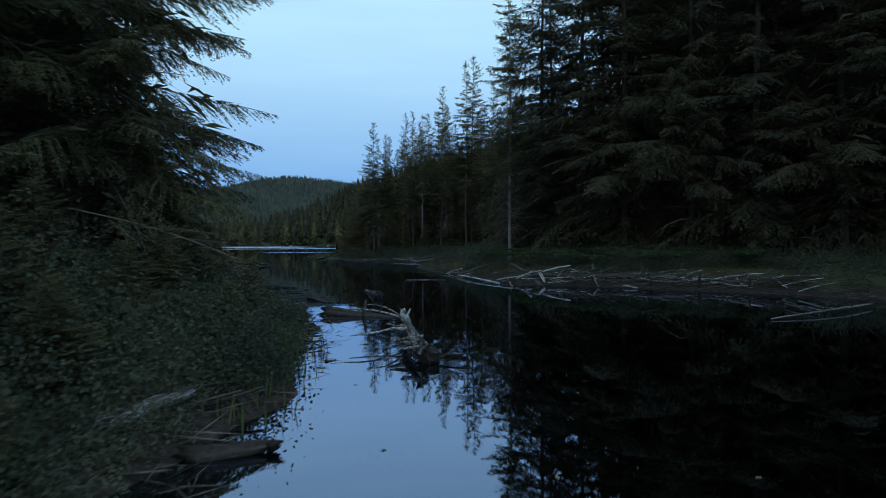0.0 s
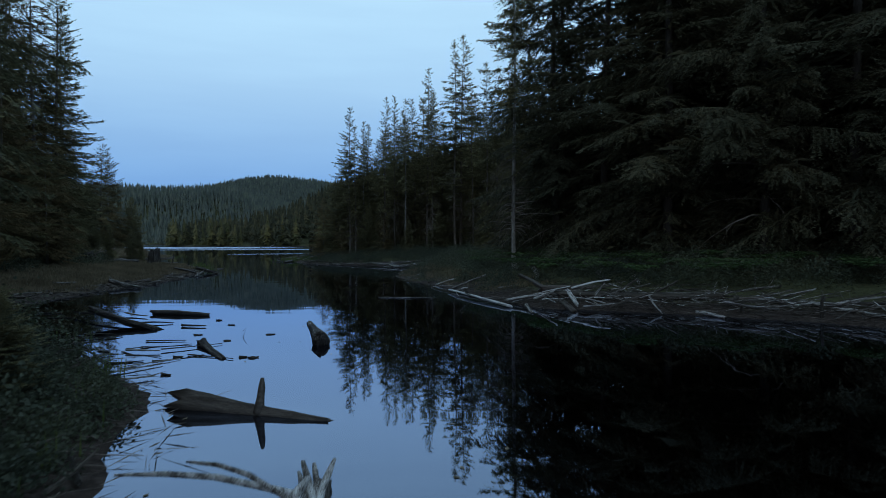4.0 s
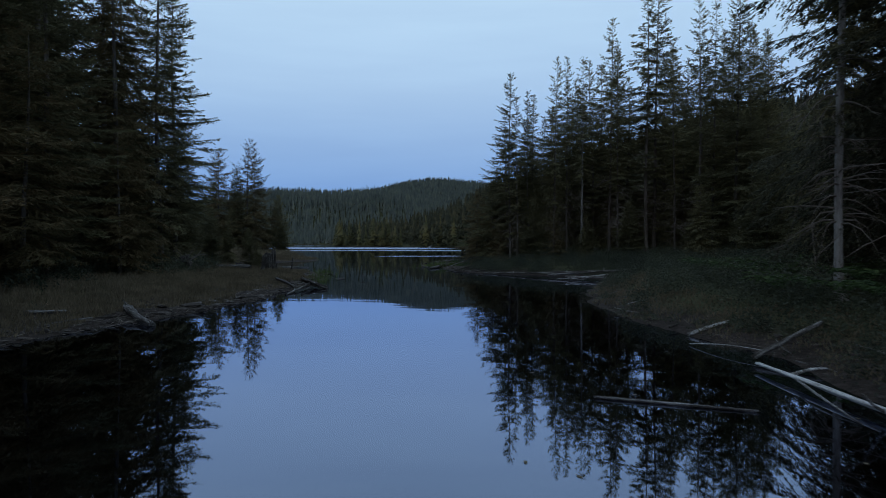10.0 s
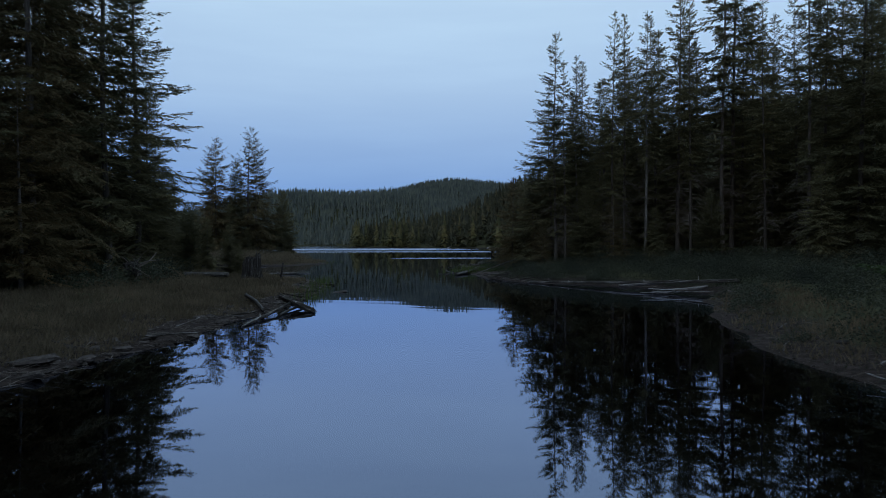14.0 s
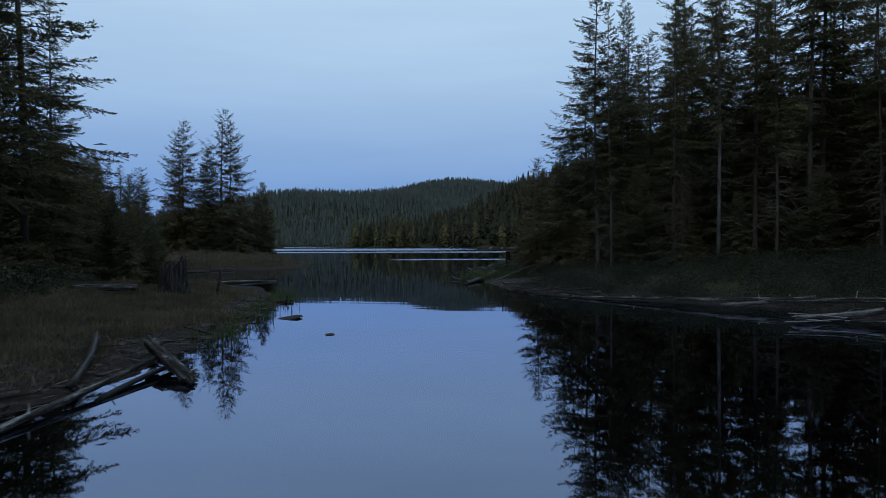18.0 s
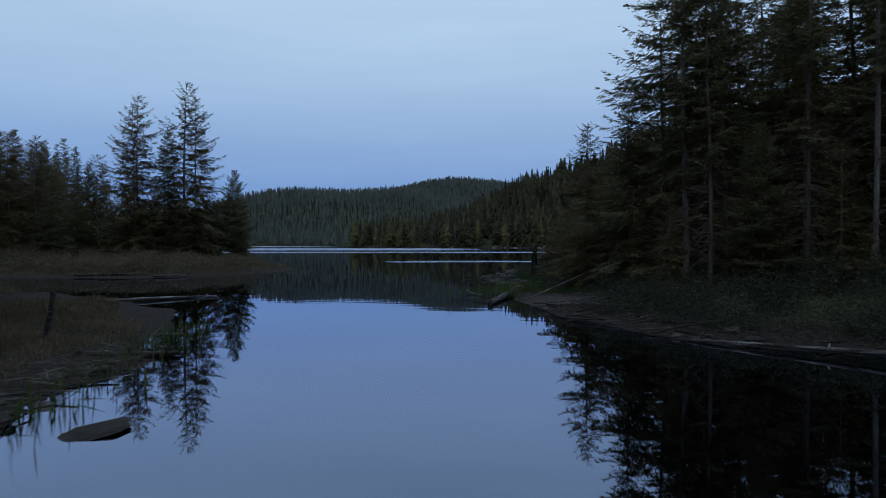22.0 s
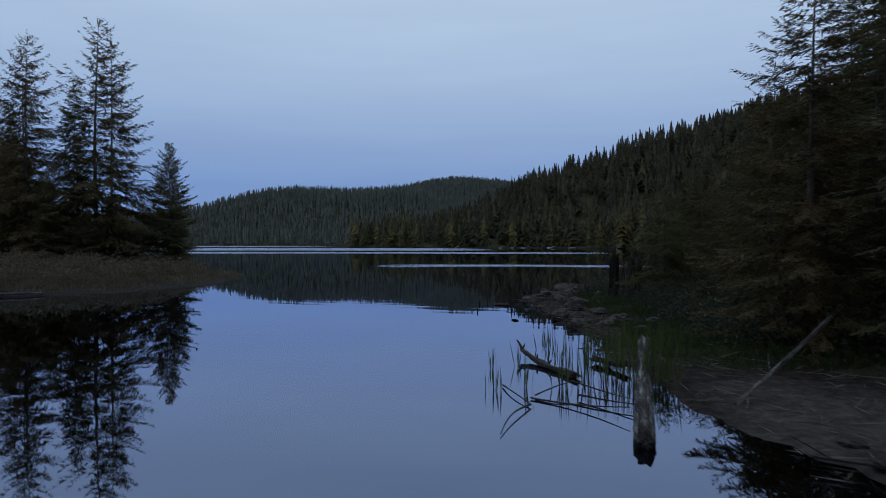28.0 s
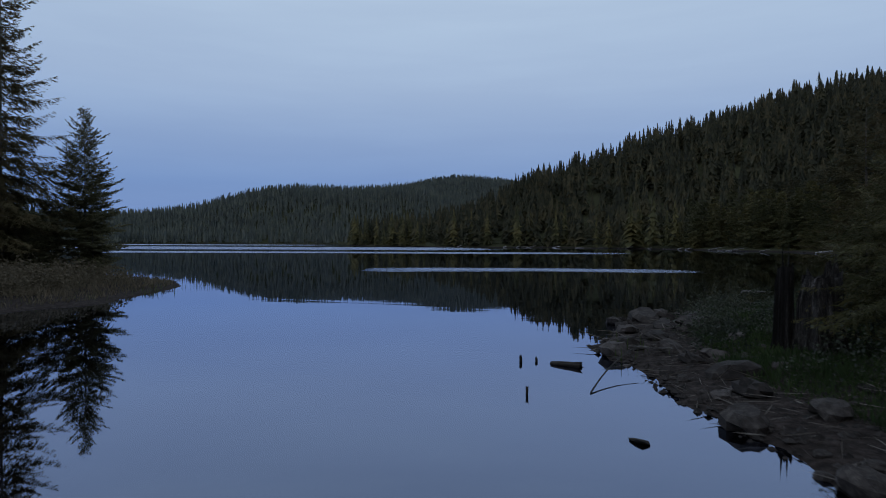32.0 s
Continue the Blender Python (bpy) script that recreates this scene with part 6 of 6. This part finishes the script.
def fern_mesh():
    parts = []
    for k in range(13):
        az = k * 2.4
        w = np.linspace(0.05, 1, 14)
        L = RNG.uniform(0.7, 1.0)
        c = np.stack([np.cos(az) * w * L * 0.85, np.sin(az) * w * L * 0.85, L * (0.9 * w - 0.75 * w * w)], 1)
        side = np.array([-np.sin(az), np.cos(az), 0])
        for sg in (-1, 1):
            d = np.tile(side * sg, (14, 1)) + np.array([np.cos(az), np.sin(az), -0.1]) * 0.45
            parts.append(blades(c, d, 0.17 * np.sin(w * 2.7 + 0.35).clip(0.15), 0.020))
    v, t, _ = merge(parts)
    return mesh_from("fern", v, t)


def ferns(spots):
    me = fern_mesh()
    base = np.empty(len(me.vertices) * 3, np.float32)
    me.vertices.foreach_get("co", base)
    base = base.reshape(-1, 3)
    tri = np.array([p.vertices[:] for p in me.polygons])
    parts = []
    for x, y in spots:
        a, s = RNG.uniform(0, 6.28), RNG.uniform(0.8, 1.4)
        ca, sa = math.cos(a) * s, math.sin(a) * s
        v = np.stack([x + base[:, 0] * ca - base[:, 1] * sa, y + base[:, 0] * sa + base[:, 1] * ca, float(height(x, y)) + 0.5 + base[:, 2] * s], 1)
        parts.append((v, tri))
    v, t, _ = merge(parts)
    return tagged(put("ferns", mesh_from("ferns", v, t), M_FERN), "green sword ferns on the bank", "ferns", kind="stuff")


ferns(scatter(80, 2.5, 14, 26, 52, 0.55, lambda x, y: 2.2 < shore_distance(x, y) < 8))


def floating_leaves():
    x, y = RNG.uniform(-3.2, 2.5, 60), RNG.uniform(4, 32, 60)
    keep = shore_distance(x, y) < -0.2
    x, y = x[keep], y[keep]
    n = len(x)
    a = RNG.uniform(0, 6.28, n)
    v, f = blades(np.stack([x, y, np.full(n, 0.006)], 1), np.stack([np.cos(a), np.sin(a), 0 * a], 1), RNG.uniform(0.05, 0.11, n), 0.022, np.stack([-np.sin(a), np.cos(a), 0 * a], 1))
    return tagged(put("floating_leaves", mesh_from("floating_leaves", v, f), M_SEDGE), "few fallen leaves floating on the water", "leaves", kind="stuff")


floating_leaves()


def gravel(n, box, ok, s0, s1, label):
    """Pebbles pressed into the mud, in one piece: six-cornered lumps."""
    x, y = RNG.uniform(box[0], box[1], n), RNG.uniform(box[2], box[3], n)
    sd = shore_distance(x, y)
    keep = ok(x, y, sd)
    x, y, sd = x[keep], y[keep], sd[keep]
    m = len(x)
    z = height(x, y, sd)
    s = s0 + (s1 - s0) * RNG.random(m) ** 2.5
    k = np.array([(1, 0, 0), (0.2, 0.9, 0), (-1, 0.1, 0), (-0.2, -0.9, 0), (0.1, 0, 0.55), (0, 0, -0.5)])
    v = k[None] * s[:, None, None] * RNG.uniform(0.6, 1.3, (m, 6, 3))
    a = RNG.uniform(0, 6.28, m)[:, None]
    v = np.stack([v[..., 0] * np.cos(a) - v[..., 1] * np.sin(a) + x[:, None], v[..., 0] * np.sin(a) + v[..., 1] * np.cos(a) + y[:, None], v[..., 2] + z[:, None]], -1)
    f = np.array([(0, 1, 4), (1, 2, 4), (2, 3, 4), (3, 0, 4), (1, 0, 5), (2, 1, 5), (3, 2, 5), (0, 3, 5)])
    t = (np.arange(m)[:, None, None] * 6 + f[None]).reshape(-1, 3)
    return tagged(put("gravel", mesh_from("gravel", v.reshape(-1, 3), t), M_STONE), label, "gravel", kind="stuff")


gravel(9000, (-18.5, -11, 75.5, 92), lambda x, y, sd: (sd > -0.3) & (sd < 3.0), 0.012, 0.09, "dark stones and grit on the point")
gravel(15000, (-18.5, -12.5, 26, 60), lambda x, y, sd: (sd > -0.2) & (sd < 1.2), 0.012, 0.08, "dark stones and grit along the mud")
gravel(14000, (-12, 6, 26, 68), lambda x, y, sd: (sd > -0.2) & (sd < 1.4), 0.01, 0.06, "dark stones and grit along the mud")


def twigs(n, box, ok, label, mat=M_DEAD):
    """Fine washed-up twigs and litter, in one piece."""
    x, y = RNG.uniform(box[0], box[1], n), RNG.uniform(box[2], box[3], n)
    sd = shore_distance(x, y)
    keep = ok(x, y, sd)
    x, y, sd = x[keep], y[keep], sd[keep]
    m = len(x)
    a = RNG.uniform(0, 6.28, m)
    d = np.stack([np.cos(a), np.sin(a), RNG.normal(size=m) * 0.15], 1)
    v, f = blades(np.stack([x, y, np.maximum(height(x, y, sd), 0) + 0.025], 1), d, RNG.uniform(0.1, 0.7, m), RNG.uniform(0.003, 0.010, m))
    return tagged(put("twig_litter", mesh_from("twig_litter", v, f), mat), label, "twigs", kind="stuff")


twigs(9000, (-20, -12.5, 15, 62), lambda x, y, sd: (sd > -0.2) & (sd < 2.0), "washed-up twigs and litter along the shore")
twigs(16000, (-14, 14, 17, 70), lambda x, y, sd: (sd > -0.15) & (sd < 1.8), "washed-up twigs and litter along the shore")
twigs(9000, (2, 14, 19.5, 31), lambda x, y, sd: (sd > -0.3) & (sd < 3.0), "dark twigs and bark litter under the log jam", M_BROWNLOG)
twigs(5000, (-18, -9, 68, 92), lambda x, y, sd: (sd > -0.1) & (sd < 2.6), "washed-up twigs and litter along the shore")
twigs(6000, (-10, -1.8, 3, 26), lambda x, y, sd: (sd > -0.6) & (sd < 0.8), "washed-up twigs and litter along the shore")
